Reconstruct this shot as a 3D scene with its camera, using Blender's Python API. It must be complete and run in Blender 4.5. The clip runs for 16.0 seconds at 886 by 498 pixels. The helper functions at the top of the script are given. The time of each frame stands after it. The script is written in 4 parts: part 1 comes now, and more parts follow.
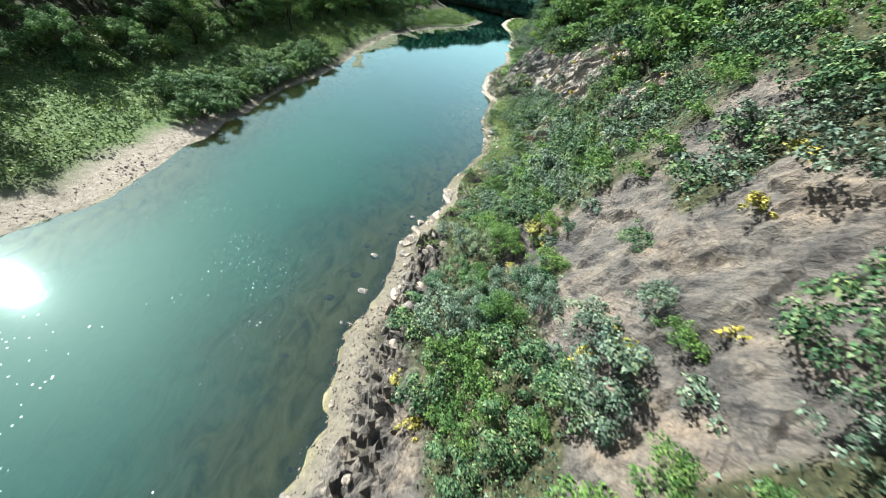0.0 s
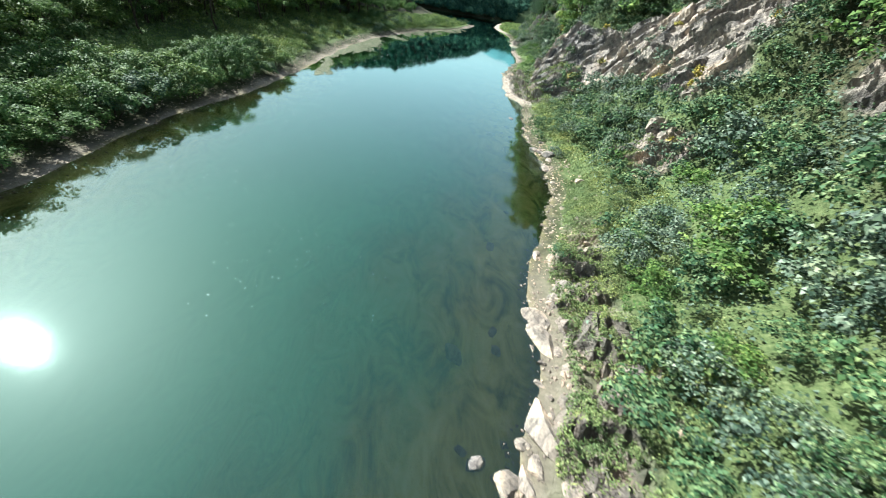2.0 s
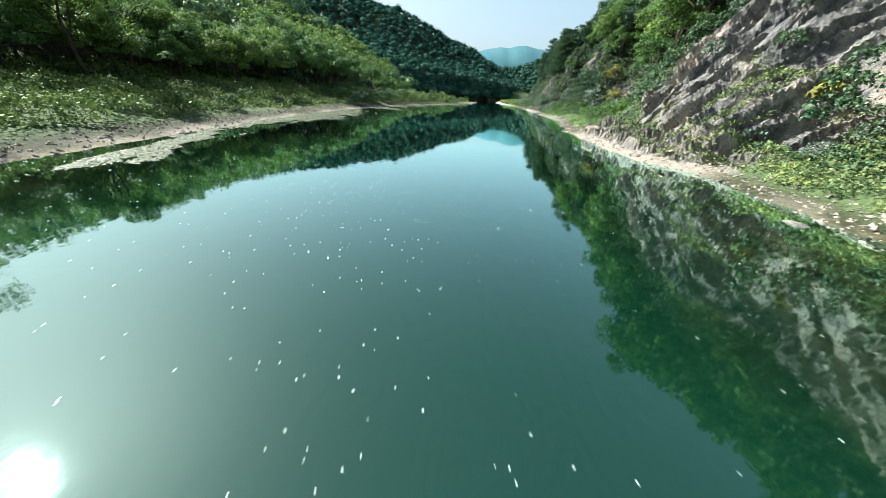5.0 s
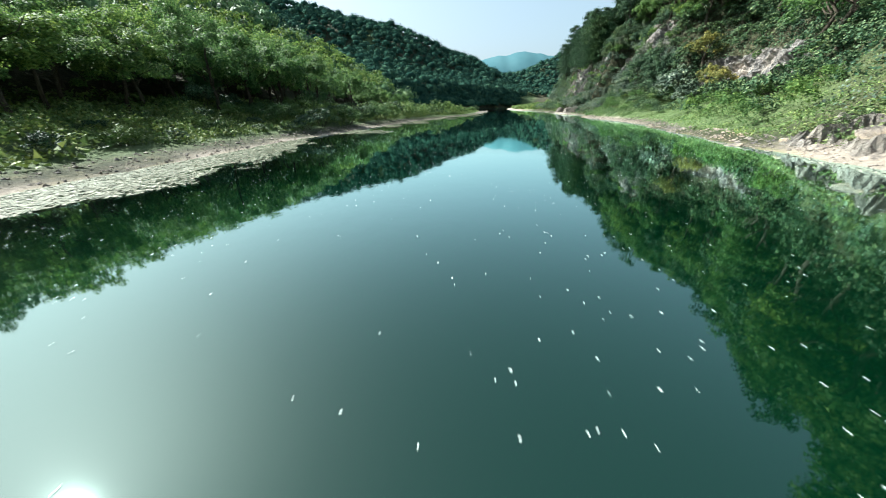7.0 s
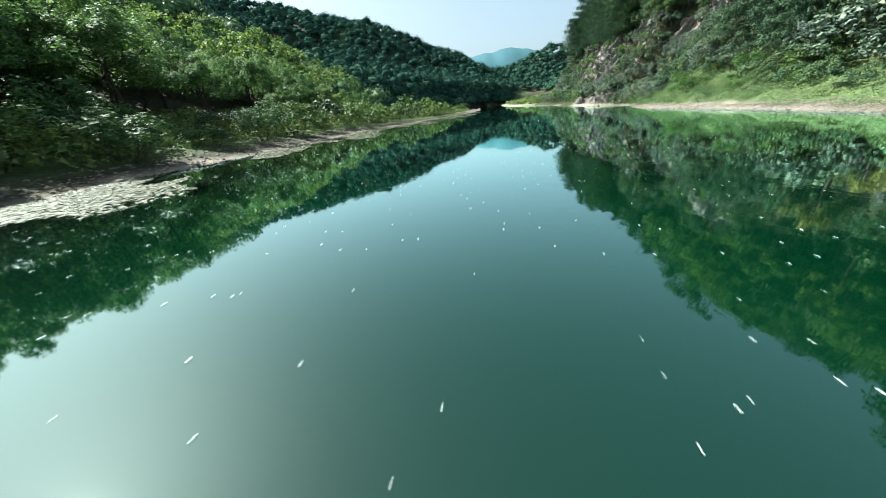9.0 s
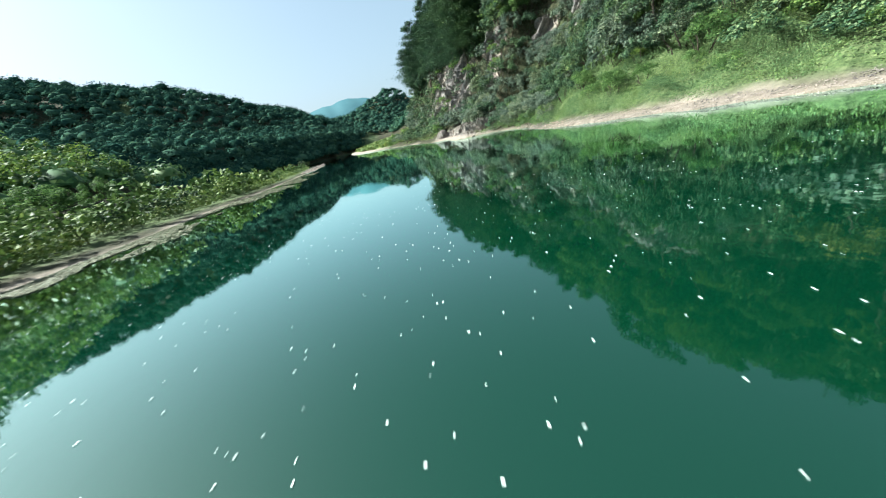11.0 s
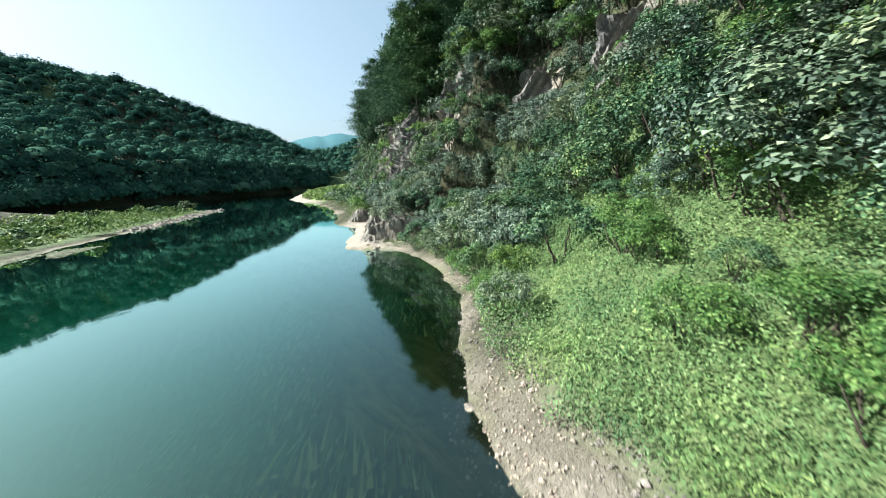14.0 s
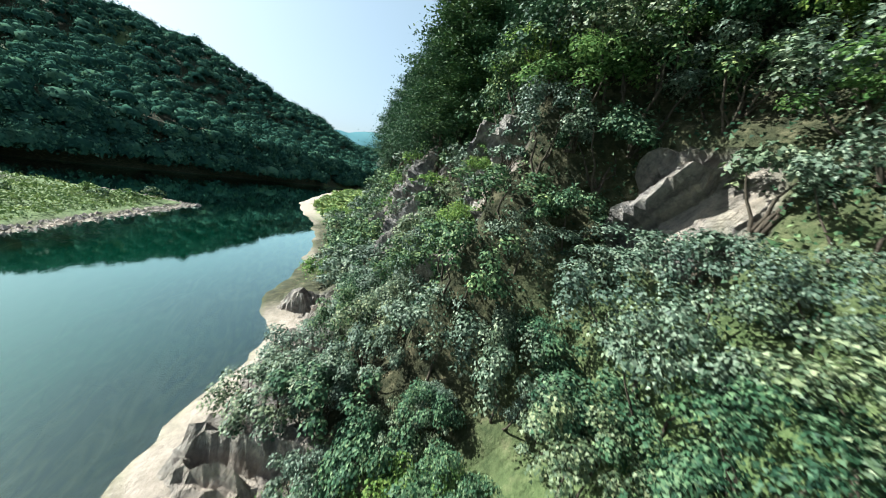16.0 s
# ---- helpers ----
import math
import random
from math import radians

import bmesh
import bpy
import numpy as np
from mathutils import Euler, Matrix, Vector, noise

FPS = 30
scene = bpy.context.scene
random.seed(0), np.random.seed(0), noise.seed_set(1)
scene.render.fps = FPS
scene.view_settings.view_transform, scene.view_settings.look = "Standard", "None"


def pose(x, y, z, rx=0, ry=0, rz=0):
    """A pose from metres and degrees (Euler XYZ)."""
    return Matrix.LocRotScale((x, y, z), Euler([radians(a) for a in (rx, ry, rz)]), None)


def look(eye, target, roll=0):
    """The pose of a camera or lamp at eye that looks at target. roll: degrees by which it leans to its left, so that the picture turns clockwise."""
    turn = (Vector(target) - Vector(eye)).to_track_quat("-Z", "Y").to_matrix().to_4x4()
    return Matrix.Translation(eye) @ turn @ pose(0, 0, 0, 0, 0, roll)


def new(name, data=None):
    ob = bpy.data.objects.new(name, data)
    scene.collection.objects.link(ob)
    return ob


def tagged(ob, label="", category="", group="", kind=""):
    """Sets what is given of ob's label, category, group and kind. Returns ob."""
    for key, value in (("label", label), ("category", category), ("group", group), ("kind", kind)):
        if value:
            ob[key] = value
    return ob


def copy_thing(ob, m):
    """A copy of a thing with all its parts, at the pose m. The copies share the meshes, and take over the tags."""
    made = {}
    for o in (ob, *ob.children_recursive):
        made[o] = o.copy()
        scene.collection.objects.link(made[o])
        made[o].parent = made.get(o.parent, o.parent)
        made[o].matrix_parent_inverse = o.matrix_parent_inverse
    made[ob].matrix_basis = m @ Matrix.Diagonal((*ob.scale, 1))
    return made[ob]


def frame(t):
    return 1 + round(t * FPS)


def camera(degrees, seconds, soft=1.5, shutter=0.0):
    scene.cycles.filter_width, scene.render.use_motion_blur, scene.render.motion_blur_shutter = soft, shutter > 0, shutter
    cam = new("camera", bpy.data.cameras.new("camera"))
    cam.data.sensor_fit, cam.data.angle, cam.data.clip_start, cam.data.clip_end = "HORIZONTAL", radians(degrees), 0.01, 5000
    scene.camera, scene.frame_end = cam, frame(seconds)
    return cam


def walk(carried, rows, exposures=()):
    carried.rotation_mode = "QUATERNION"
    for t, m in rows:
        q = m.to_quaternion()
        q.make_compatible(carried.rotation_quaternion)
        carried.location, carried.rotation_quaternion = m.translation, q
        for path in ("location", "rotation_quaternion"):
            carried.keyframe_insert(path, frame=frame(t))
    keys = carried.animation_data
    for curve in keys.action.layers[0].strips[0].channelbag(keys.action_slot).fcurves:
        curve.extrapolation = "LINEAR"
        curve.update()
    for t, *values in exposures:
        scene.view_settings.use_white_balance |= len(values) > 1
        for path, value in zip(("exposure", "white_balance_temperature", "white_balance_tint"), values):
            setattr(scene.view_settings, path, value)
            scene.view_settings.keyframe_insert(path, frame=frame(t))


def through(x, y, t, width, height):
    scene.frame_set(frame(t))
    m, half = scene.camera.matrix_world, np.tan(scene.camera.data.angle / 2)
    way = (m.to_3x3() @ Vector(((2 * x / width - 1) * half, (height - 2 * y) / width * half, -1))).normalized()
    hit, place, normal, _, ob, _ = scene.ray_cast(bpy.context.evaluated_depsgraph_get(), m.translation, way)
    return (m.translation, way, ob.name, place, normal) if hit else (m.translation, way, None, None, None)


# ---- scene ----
cam = camera(106.0, 16.0, soft=0.95, shutter=0.16)
EXPOSURE = 1.98
PATH = [
    (0, (0.362, 2.963, 17.287), (0.758, 4.452, 16.011), 21.8),
    (0.5, (0.048, 8.577, 15.776), (0.438, 10.065, 14.499), 19.9),
    (1, (-0.145, 13.89, 14.021), (0.243, 15.387, 12.753), 18.3),
    (1.5, (-0.191, 18.578, 12.05), (0.187, 20.091, 10.798), 16.6),
    (2, (-0.22, 23.152, 9.814), (0.146, 24.699, 8.6), 15.0),
    (2.5, (-0.111, 27.567, 7.798), (0.235, 29.166, 6.647), 13.2),
    (3, (0.008, 32.49, 6.157), (0.328, 34.146, 5.083), 11.5),
    (3.5, (0.141, 37.471, 4.913), (0.44, 39.174, 3.908), 9.9),
    (4, (0.071, 42.337, 4.018), (0.358, 44.075, 3.071), 8.3),
    (4.5, (0.136, 47.275, 3.321), (0.407, 49.041, 2.423), 6.8),
    (5, (0.204, 52.041, 2.766), (0.463, 53.831, 1.912), 5.4),
    (5.2, (0.166, 54.064, 2.63), (0.423, 55.861, 1.791), 4.8),
    (7.5, (2.139, 77.189, 1.765), (2.285, 79.019, 0.973), -1.8),
    (8, (2.88, 82.414, 1.577), (3.012, 84.247, 0.787), -2.6),
    (10.3, (8.926, 103.944, 1.334), (9.401, 105.73, 0.57), -11.0),
    (10.5, (9.547, 105.555, 1.349), (10.121, 107.323, 0.61), -12.1),
    (11, (11.271, 108.987, 1.502), (12.117, 110.671, 0.834), -13.8),
    (11.5, (13.217, 111.911, 1.769), (14.292, 113.482, 1.156), -14.1),
    (12, (15.47, 114.293, 2.042), (16.623, 115.822, 1.466), -13.0),
    (12.5, (17.906, 116.218, 2.238), (19.07, 117.753, 1.702), -10.8),
    (13, (20.516, 117.977, 2.51), (21.655, 119.544, 2.015), -8.3),
    (13.5, (22.979, 119.607, 2.929), (24.082, 121.211, 2.471), -5.5),
    (14, (25.342, 121.35, 3.438), (26.406, 122.99, 3.017), -2.1),
    (14.5, (27.585, 123.367, 4.094), (28.616, 125.037, 3.709), 1.4),
    (15, (29.595, 125.544, 4.968), (30.593, 127.242, 4.619), 4.9),
    (15.5, (31.409, 127.977, 6.14), (32.361, 129.703, 5.805), 8.9),
    (16, (32.833, 130.57, 7.262), (33.755, 132.311, 6.916), 11.2),
]
walk(cam, [(t, look(eye, target, roll)) for t, eye, target, roll in PATH],
     exposures=[(0.0, EXPOSURE, 5900, 1), (16.0, EXPOSURE, 5900, 1)])

# ---- sky and sun ----
SUN_AZ, SUN_EL = radians(-56.0), radians(41.6)
world = bpy.data.worlds.new("sky")
scene.world = world
world.use_nodes = True
wn = world.node_tree
sky = wn.nodes.new("ShaderNodeTexSky")
sky.sky_type, sky.sun_disc = "NISHITA", False
sky.sun_elevation, sky.sun_rotation = SUN_EL, SUN_AZ
sky.altitude, sky.air_density, sky.dust_density, sky.ozone_density = 150, 1.0, 4.0, 2.0
wn.nodes["Background"].inputs["Strength"].default_value = 0.075
haze = wn.nodes.new("ShaderNodeHueSaturation")
haze.inputs["Saturation"].default_value, haze.inputs["Hue"].default_value = 0.8, 0.478
wn.links.new(sky.outputs["Color"], haze.inputs["Color"])
veil = wn.nodes.new("ShaderNodeMix")
veil.data_type, veil.blend_type = "RGBA", "ADD"
veil.inputs[0].default_value, veil.inputs[7].default_value = 1.0, (0.1, 0.14, 0.2, 1)
even = wn.nodes.new("ShaderNodeGamma")         # a hazy sky, evener than a clear one
even.inputs["Gamma"].default_value = 0.74
wn.links.new(haze.outputs["Color"], even.inputs["Color"])
wn.links.new(even.outputs["Color"], veil.inputs[6])
wn.links.new(veil.outputs[2], wn.nodes["Background"].inputs["Color"])
sun = new("sun", bpy.data.lights.new("sun", "SUN"))
sun.data.energy, sun.data.angle, sun.data.color = 5.0, radians(0.5), (1.0, 0.95, 0.86)
to_sun = Vector((math.sin(SUN_AZ) * math.cos(SUN_EL), math.cos(SUN_AZ) * math.cos(SUN_EL), math.sin(SUN_EL)))
sun.matrix_world = look(to_sun * 100, (0, 0, 0))


# ---- noise ----
def hashed(ix, iy, seed):
    n = (ix.astype(np.int64) * 374761393 + iy.astype(np.int64) * 668265263 + seed * 1442695041) & 0x7FFFFFFF
    n = ((n ^ (n >> 13)) * 1274126177) & 0x7FFFFFFF
    return ((n ^ (n >> 16)) & 0xFFFFFF) / float(0xFFFFFF)


def value_noise(x, y, seed=0):
    x, y = np.asarray(x, float), np.asarray(y, float)
    ix, iy = np.floor(x), np.floor(y)
    fx, fy = x - ix, y - iy
    fx, fy = fx * fx * (3 - 2 * fx), fy * fy * (3 - 2 * fy)
    a, b = hashed(ix, iy, seed), hashed(ix + 1, iy, seed)
    c, d = hashed(ix, iy + 1, seed), hashed(ix + 1, iy + 1, seed)
    return (a + (b - a) * fx) * (1 - fy) + (c + (d - c) * fx) * fy


def fbm(x, y, seed=0, octaves=4):
    total, amp, norm = 0.0, 1.0, 0.0
    for k in range(octaves):
        total = total + amp * (value_noise(x * 2 ** k, y * 2 ** k, seed + 17 * k) - 0.5)
        norm += amp
        amp *= 0.5
    return total / norm * 2


def smooth(a, b, v):
    t = np.clip((v - a) / (b - a), 0, 1)
    return t * t * (3 - 2 * t)


# ---- the lie of the land ----
RIGHT_Y = [-150, -30, 5, 9, 14, 19.5, 23, 26, 29, 33, 36, 39, 43, 48, 55, 60, 65, 68, 71, 74, 79, 84, 90, 96, 106, 116, 120, 123, 126, 129, 132, 136, 138, 141, 145, 149, 153, 158, 166, 174, 186, 196, 210, 225, 246, 300, 500]
RIGHT_X = [-50, -9, -1.3, -0.2, 0.1, 1.8, 2.4, 4.2, 5.6, 6.6, 7.7, 9.3, 11.1, 12.2, 12.6, 13.7, 14.8, 15.2, 14.0, 14.4, 15.6, 16.6, 18.2, 20.4, 24.6, 26.4, 26.8, 27.6, 28.8, 30.6, 31.9, 32.2, 30.6, 31.4, 33.1, 32.6, 34.0, 35.4, 36.8, 37.3, 36.6, 37.0, 40.5, 44.5, 51, 72, 150]
LEFT_Y = [-150, -30, 0, 15, 20.8, 28, 34, 45, 56, 62, 75, 85, 95, 105, 113, 120, 131, 145, 157, 171, 178, 181, 184, 188, 194, 202, 260]
LEFT_X = [-75, -30, -22, -19, -16.6, -15.8, -15.2, -14, -11.4, -10.4, -9.0, -7.6, -5.2, -2.2, 0.6, 3.2, 8.4, 14.6, 19.2, 23.2, 25.4, 19, 8, -3, -10, -12, -12]
FAR_X = [-400, -80, -10, 0, 15, 30, 50, 90, 200, 400]
FAR_Y = [160, 186, 197, 203, 222, 240, 262, 300, 390, 560]
CREST_X = [-400, -200, -150, -100, -60, -24, 0, 20, 50, 65, 82, 95, 110, 128, 150, 400]
CREST_Y = [150, 235, 285, 312, 325, 334, 344, 352, 362, 367, 375, 384, 394, 407, 426, 640]
CREST_Z = [62, 50, 52, 60, 57, 51, 46.5, 42.5, 35, 29, 22, 22, 28, 34, 42, 50]
# right bank, station by station: distance from the water, height
RIGHT_D = [0, 2, 4, 6, 8, 9, 10, 11.5, 13, 16, 22, 40, 90, 300]
RIGHT_Z = [
    (-40, [0, 0.9, 1.8, 2.8, 4.0, 5.0, 6.2, 8.5, 11.5, 17, 26, 42, 60, 80]),
    (10, [0, 0.8, 1.7, 2.8, 4.0, 5.2, 6.8, 9.0, 12.0, 17, 26, 42, 60, 80]),
    (22, [0, 0.6, 1.4, 2.6, 3.9, 5.0, 6.4, 9.0, 11.6, 17, 26, 42, 60, 80]),
    (33, [0, 0.6, 1.4, 2.4, 3.8, 5.2, 6.6, 8.6, 11.0, 16, 25, 40, 60, 80]),
    (41, [0, 0.8, 1.6, 2.6, 4.2, 5.2, 6.4, 9.0, 12.0, 16, 24, 40, 60, 80]),
    (46, [0, 1.0, 2.2, 3.0, 8.0, 10.0, 12.0, 14.0, 16.0, 19, 25, 40, 60, 80]),
    (54, [0, 0.8, 1.6, 2.8, 6.6, 9.8, 12.4, 14.0, 15.5, 18, 24, 40, 60, 80]),
    (63, [0, 0.7, 1.4, 2.6, 5.0, 7.6, 9.6, 12.0, 14.0, 17, 23, 38, 58, 80]),
    (72, [0, 0.7, 1.6, 5.0, 10.0, 11.4, 12.5, 13.6, 14.6, 17, 22, 36, 56, 80]),
    (80, [0, 0.8, 1.8, 5.8, 8.4, 9.6, 10.5, 11.8, 13.0, 16, 21, 34, 56, 80]),
    (88, [0, 0.5, 1.0, 2.0, 4.0, 5.4, 7.0, 9.5, 11.2, 14, 19, 32, 54, 80]),
    (100, [0, 0.4, 0.9, 1.3, 1.7, 2.1, 3.4, 6.2, 9.0, 12, 17, 30, 52, 80]),
    (110, [0, 0.4, 0.9, 1.4, 1.8, 2.2, 3.2, 6.4, 8.8, 11.5, 17, 30, 52, 80]),
    (119, [0, 0.4, 1.2, 2.3, 4.4, 7.0, 9.6, 12.2, 13.8, 16.5, 20, 31, 52, 80]),
    (126, [0, 0.4, 1.4, 2.8, 7.6, 10.4, 12.0, 13.4, 14.5, 17, 21, 31, 52, 80]),
    (133, [0, 0.6, 1.4, 2.8, 6.6, 9.4, 11.8, 13.2, 14.4, 17, 21, 31, 52, 80]),
    (140, [0, 0.6, 1.4, 2.4, 8.0, 11.0, 12.6, 13.8, 14.6, 17, 21, 31, 52, 80]),
    (152, [0, 0.4, 1.0, 2.6, 9.0, 10.8, 11.8, 12.6, 13.4, 15.5, 19, 28, 48, 70]),
    (162, [0, 0.4, 0.9, 4.2, 10.0, 11.4, 12.2, 12.8, 13.4, 15, 18, 26, 40, 60]),
    (170, [0, 0.4, 0.9, 3.4, 9.4, 10.8, 11.6, 12.2, 12.8, 14, 16, 22, 30, 50]),
    (177, [0, 0.3, 0.6, 1.2, 3.2, 4.4, 5.6, 7.4, 8.8, 11, 13, 16, 24, 40]),
    (186, [0, 0.3, 0.5, 0.7, 0.9, 1.0, 1.1, 1.3, 1.5, 2, 4, 10, 22, 40]),
    (240, [0, 0.3, 0.5, 0.7, 0.9, 1.0, 1.1, 1.3, 1.5, 2, 4, 12, 30, 50]),
]
LEFT_E = [0, 2, 5, 9, 14, 20, 30, 50, 90, 200, 500]
LEFT_H = [0, 0.35, 0.8, 1.3, 2.2, 4.5, 9.0, 17, 30, 48, 70]


def right_profile(d, y):
    ys = np.array([s[0] for s in RIGHT_Z], float)
    k = np.clip(np.searchsorted(ys, y) - 1, 0, len(ys) - 2)
    f = smooth(0, 1, (y - ys[k]) / (ys[k + 1] - ys[k]))
    table = np.array([np.interp(d, RIGHT_D, s[1]) for s in RIGHT_Z])
    take = np.take_along_axis
    return take(table, k[None], 0)[0] * (1 - f) + take(table, k[None] + 1, 0)[0] * f


def shore_right(y):
    y = np.asarray(y, float)
    return np.interp(y, RIGHT_Y, RIGHT_X) + 0.45 * fbm(y * 0.45, y * 0 + 3.1, 5) + 0.22 * fbm(y * 1.7, y * 0 + 8.1, 6)


def shore_left(y):
    y = np.asarray(y, float)
    return np.interp(y, LEFT_Y, LEFT_X) + 0.5 * fbm(y * 0.35, y * 0 + 1.7, 7)


def ground(x, y, rough=True):
    """Height of the ground; the water's surface is at 0."""
    x, y = np.broadcast_arrays(np.asarray(x, float), np.asarray(y, float))
    shape = x.shape
    x, y = x.ravel(), y.ravel()
    d, e = x - shore_right(y), shore_left(y) - x
    f = y - np.interp(x, FAR_X, FAR_Y)
    bed = -np.minimum(np.minimum((0.15 + 0.06 * smooth(50, 80, y)) * np.maximum(-d, 0), 0.3 * np.maximum(-e, 0)), np.minimum(0.3 * np.maximum(-f, 0), 2.6))
    zr = right_profile(np.maximum(d, 0), y)
    zl = np.interp(e, LEFT_E, LEFT_H) * (1 - 0.82 * smooth(105, 150, y) * smooth(60, 5, e))
    crest_y, crest_z = np.interp(x, CREST_X, CREST_Y), np.interp(x, CREST_X, CREST_Z)
    g = np.clip(f / (crest_y - np.interp(x, FAR_X, FAR_Y)), 0, 1.6)
    zf = crest_z * np.where(g < 1, 0.22 * smooth(0, 0.13, g) + 0.78 * smooth(0.12, 1.25, g) / smooth(0.12, 1.25, np.array(1.0)), 1 - 0.5 * (g - 1))
    z = np.where(f > 0, np.maximum(zf, np.where(d > 0, zr, -9)), np.where(d > 0, zr, np.where(e > 0, zl, bed)))
    z = np.where((f > 0) & (e > 0) & (y < 240), np.maximum(z, zf * 0 + np.minimum(zl, 40)), z)
    # land closes the valley behind the start
    back = smooth(-90, -150, y)
    z = np.where(back > 0, z * (1 - back) + np.maximum(z, 30) * back, z)
    if rough:
        land = np.clip(z, 0, 3) / 3
        z = z + land * (0.35 * fbm(x * 0.3, y * 0.3, 11) + 0.12 * fbm(x * 1.3, y * 1.3, 12))
        big = smooth(8, 30, z)
        z = z + big * 5 * fbm(x * 0.03, y * 0.03, 13)
        z = z + np.where(z < 0, 0.25 * fbm(x * 0.8, y * 0.5, 14) * smooth(0, -0.5, z), 0)
    return z.reshape(shape)


def bare_rock(x, y, z):
    """How bare the rock lies: 0 overgrown, 1 bare."""
    d = x - shore_right(y)
    n = 0.9 * fbm(x * 0.25 + z * 0.2, y * 0.22, 21)
    def spot(y0, y1, z0, z1, ey=3.0, ez=1.2):
        return smooth(y0 - ey, y0 + ey, y) * smooth(y1 + ey, y1 - ey, y) * smooth(z0 - ez, z0 + ez, z) * smooth(z1 + ez, z1 - ez, z)
    m = np.maximum.reduce([
        1.6 * spot(5.5, 15.2, 5.6, 16, 1.0, 0.8), 1.4 * spot(14, 21, 6.4, 11.5, 1.2), 1.3 * spot(17, 22.6, 3.6, 6.8, 0.8, 0.6), spot(17.5, 22.5, 12.2, 18, 1.5), spot(-4, 12, 0.8, 2.2), 1.2 * spot(46, 60, 7.0, 15, 2.0, 0.8), 1.2 * spot(57, 66, 5.0, 12, 2, 1), 1.5 * spot(66, 80, 1.6, 9.5, 2.0, 0.8), 1.2 * spot(42.5, 47.5, 2.4, 5.6, 1.2, 0.6),
        1.5 * spot(100, 113, 2.7, 6.2, 2.5, 0.5), 1.5 * spot(138.8, 143.2, 4.4, 9.6, 1.0, 0.8), 1.3 * spot(147, 161, 2.8, 9.2, 2), 1.3 * spot(120, 127, 7.6, 12, 1.6),
        spot(34, 40, 9.5, 15, 2.0), 1.4 * spot(128.0, 131.2, 6.6, 9.4, 0.8, 0.6), 1.4 * spot(133.6, 135.8, 6.6, 9.0, 0.7, 0.6)])
    return np.clip(smooth(0.25, 0.75, m + 0.55 * n * (m > 0.02)), 0, 1) * (d > 1.0)


# ---- materials ----
def material(name, roughness=0.9, specular=0.3):
    m = bpy.data.materials.new(name)
    m.use_nodes = True
    b = m.node_tree.nodes["Principled BSDF"]
    b.inputs["Roughness"].default_value = roughness
    b.inputs["Specular IOR Level"].default_value = specular
    return m, m.node_tree, b


def node(t, kind, **values):
    n = t.nodes.new(kind)
    for key, v in values.items():
        n.inputs[key.replace("_", " ")].default_value = v
    return n


def ramp(t, source, *stops):
    r = t.nodes.new("ShaderNodeValToRGB")
    while len(r.color_ramp.elements) < len(stops):
        r.color_ramp.elements.new(0.5)
    for el, (at, c) in zip(r.color_ramp.elements, stops):
        el.position, el.color = at, (*c, 1)
    t.links.new(source, r.inputs["Fac"])
    return r.outputs["Color"]


def mix(t, fac, a, b, blend="MIX"):
    n = t.nodes.new("ShaderNodeMix")
    n.data_type, n.blend_type = "RGBA", blend
    for slot, v in ((0, fac), (6, a), (7, b)):
        if hasattr(v, "is_linked"):
            t.links.new(v, n.inputs[slot])
        else:
            n.inputs[slot].default_value = v if slot == 0 else (*v, 1)
    return n.outputs[2]


def noise_node(t, scale, detail=5, rough=0.6, distort=0.0, stretch=None):
    co = t.nodes.new("ShaderNodeTexCoord").outputs["Object"]
    if stretch:
        mp = t.nodes.new("ShaderNodeMapping")
        mp.inputs["Scale"].default_value = stretch[:3]
        if len(stretch) > 3:
            mp.vector_type = "TEXTURE"
            mp.inputs["Scale"].default_value = [1 / s for s in stretch[:3]]
            mp.inputs["Rotation"].default_value = [radians(a) for a in stretch[3:]]
        t.links.new(co, mp.inputs["Vector"])
        co = mp.outputs["Vector"]
    n = node(t, "ShaderNodeTexNoise", Scale=scale, Detail=detail, Roughness=rough, Distortion=distort)
    t.links.new(co, n.inputs["Vector"])
    return n.outputs["Fac"]


def bump(t, b, height, strength=0.5, distance=0.1):
    n = node(t, "ShaderNodeBump", Strength=strength, Distance=distance)
    t.links.new(height, n.inputs["Height"])
    t.links.new(n.outputs["Normal"], b.inputs["Normal"])


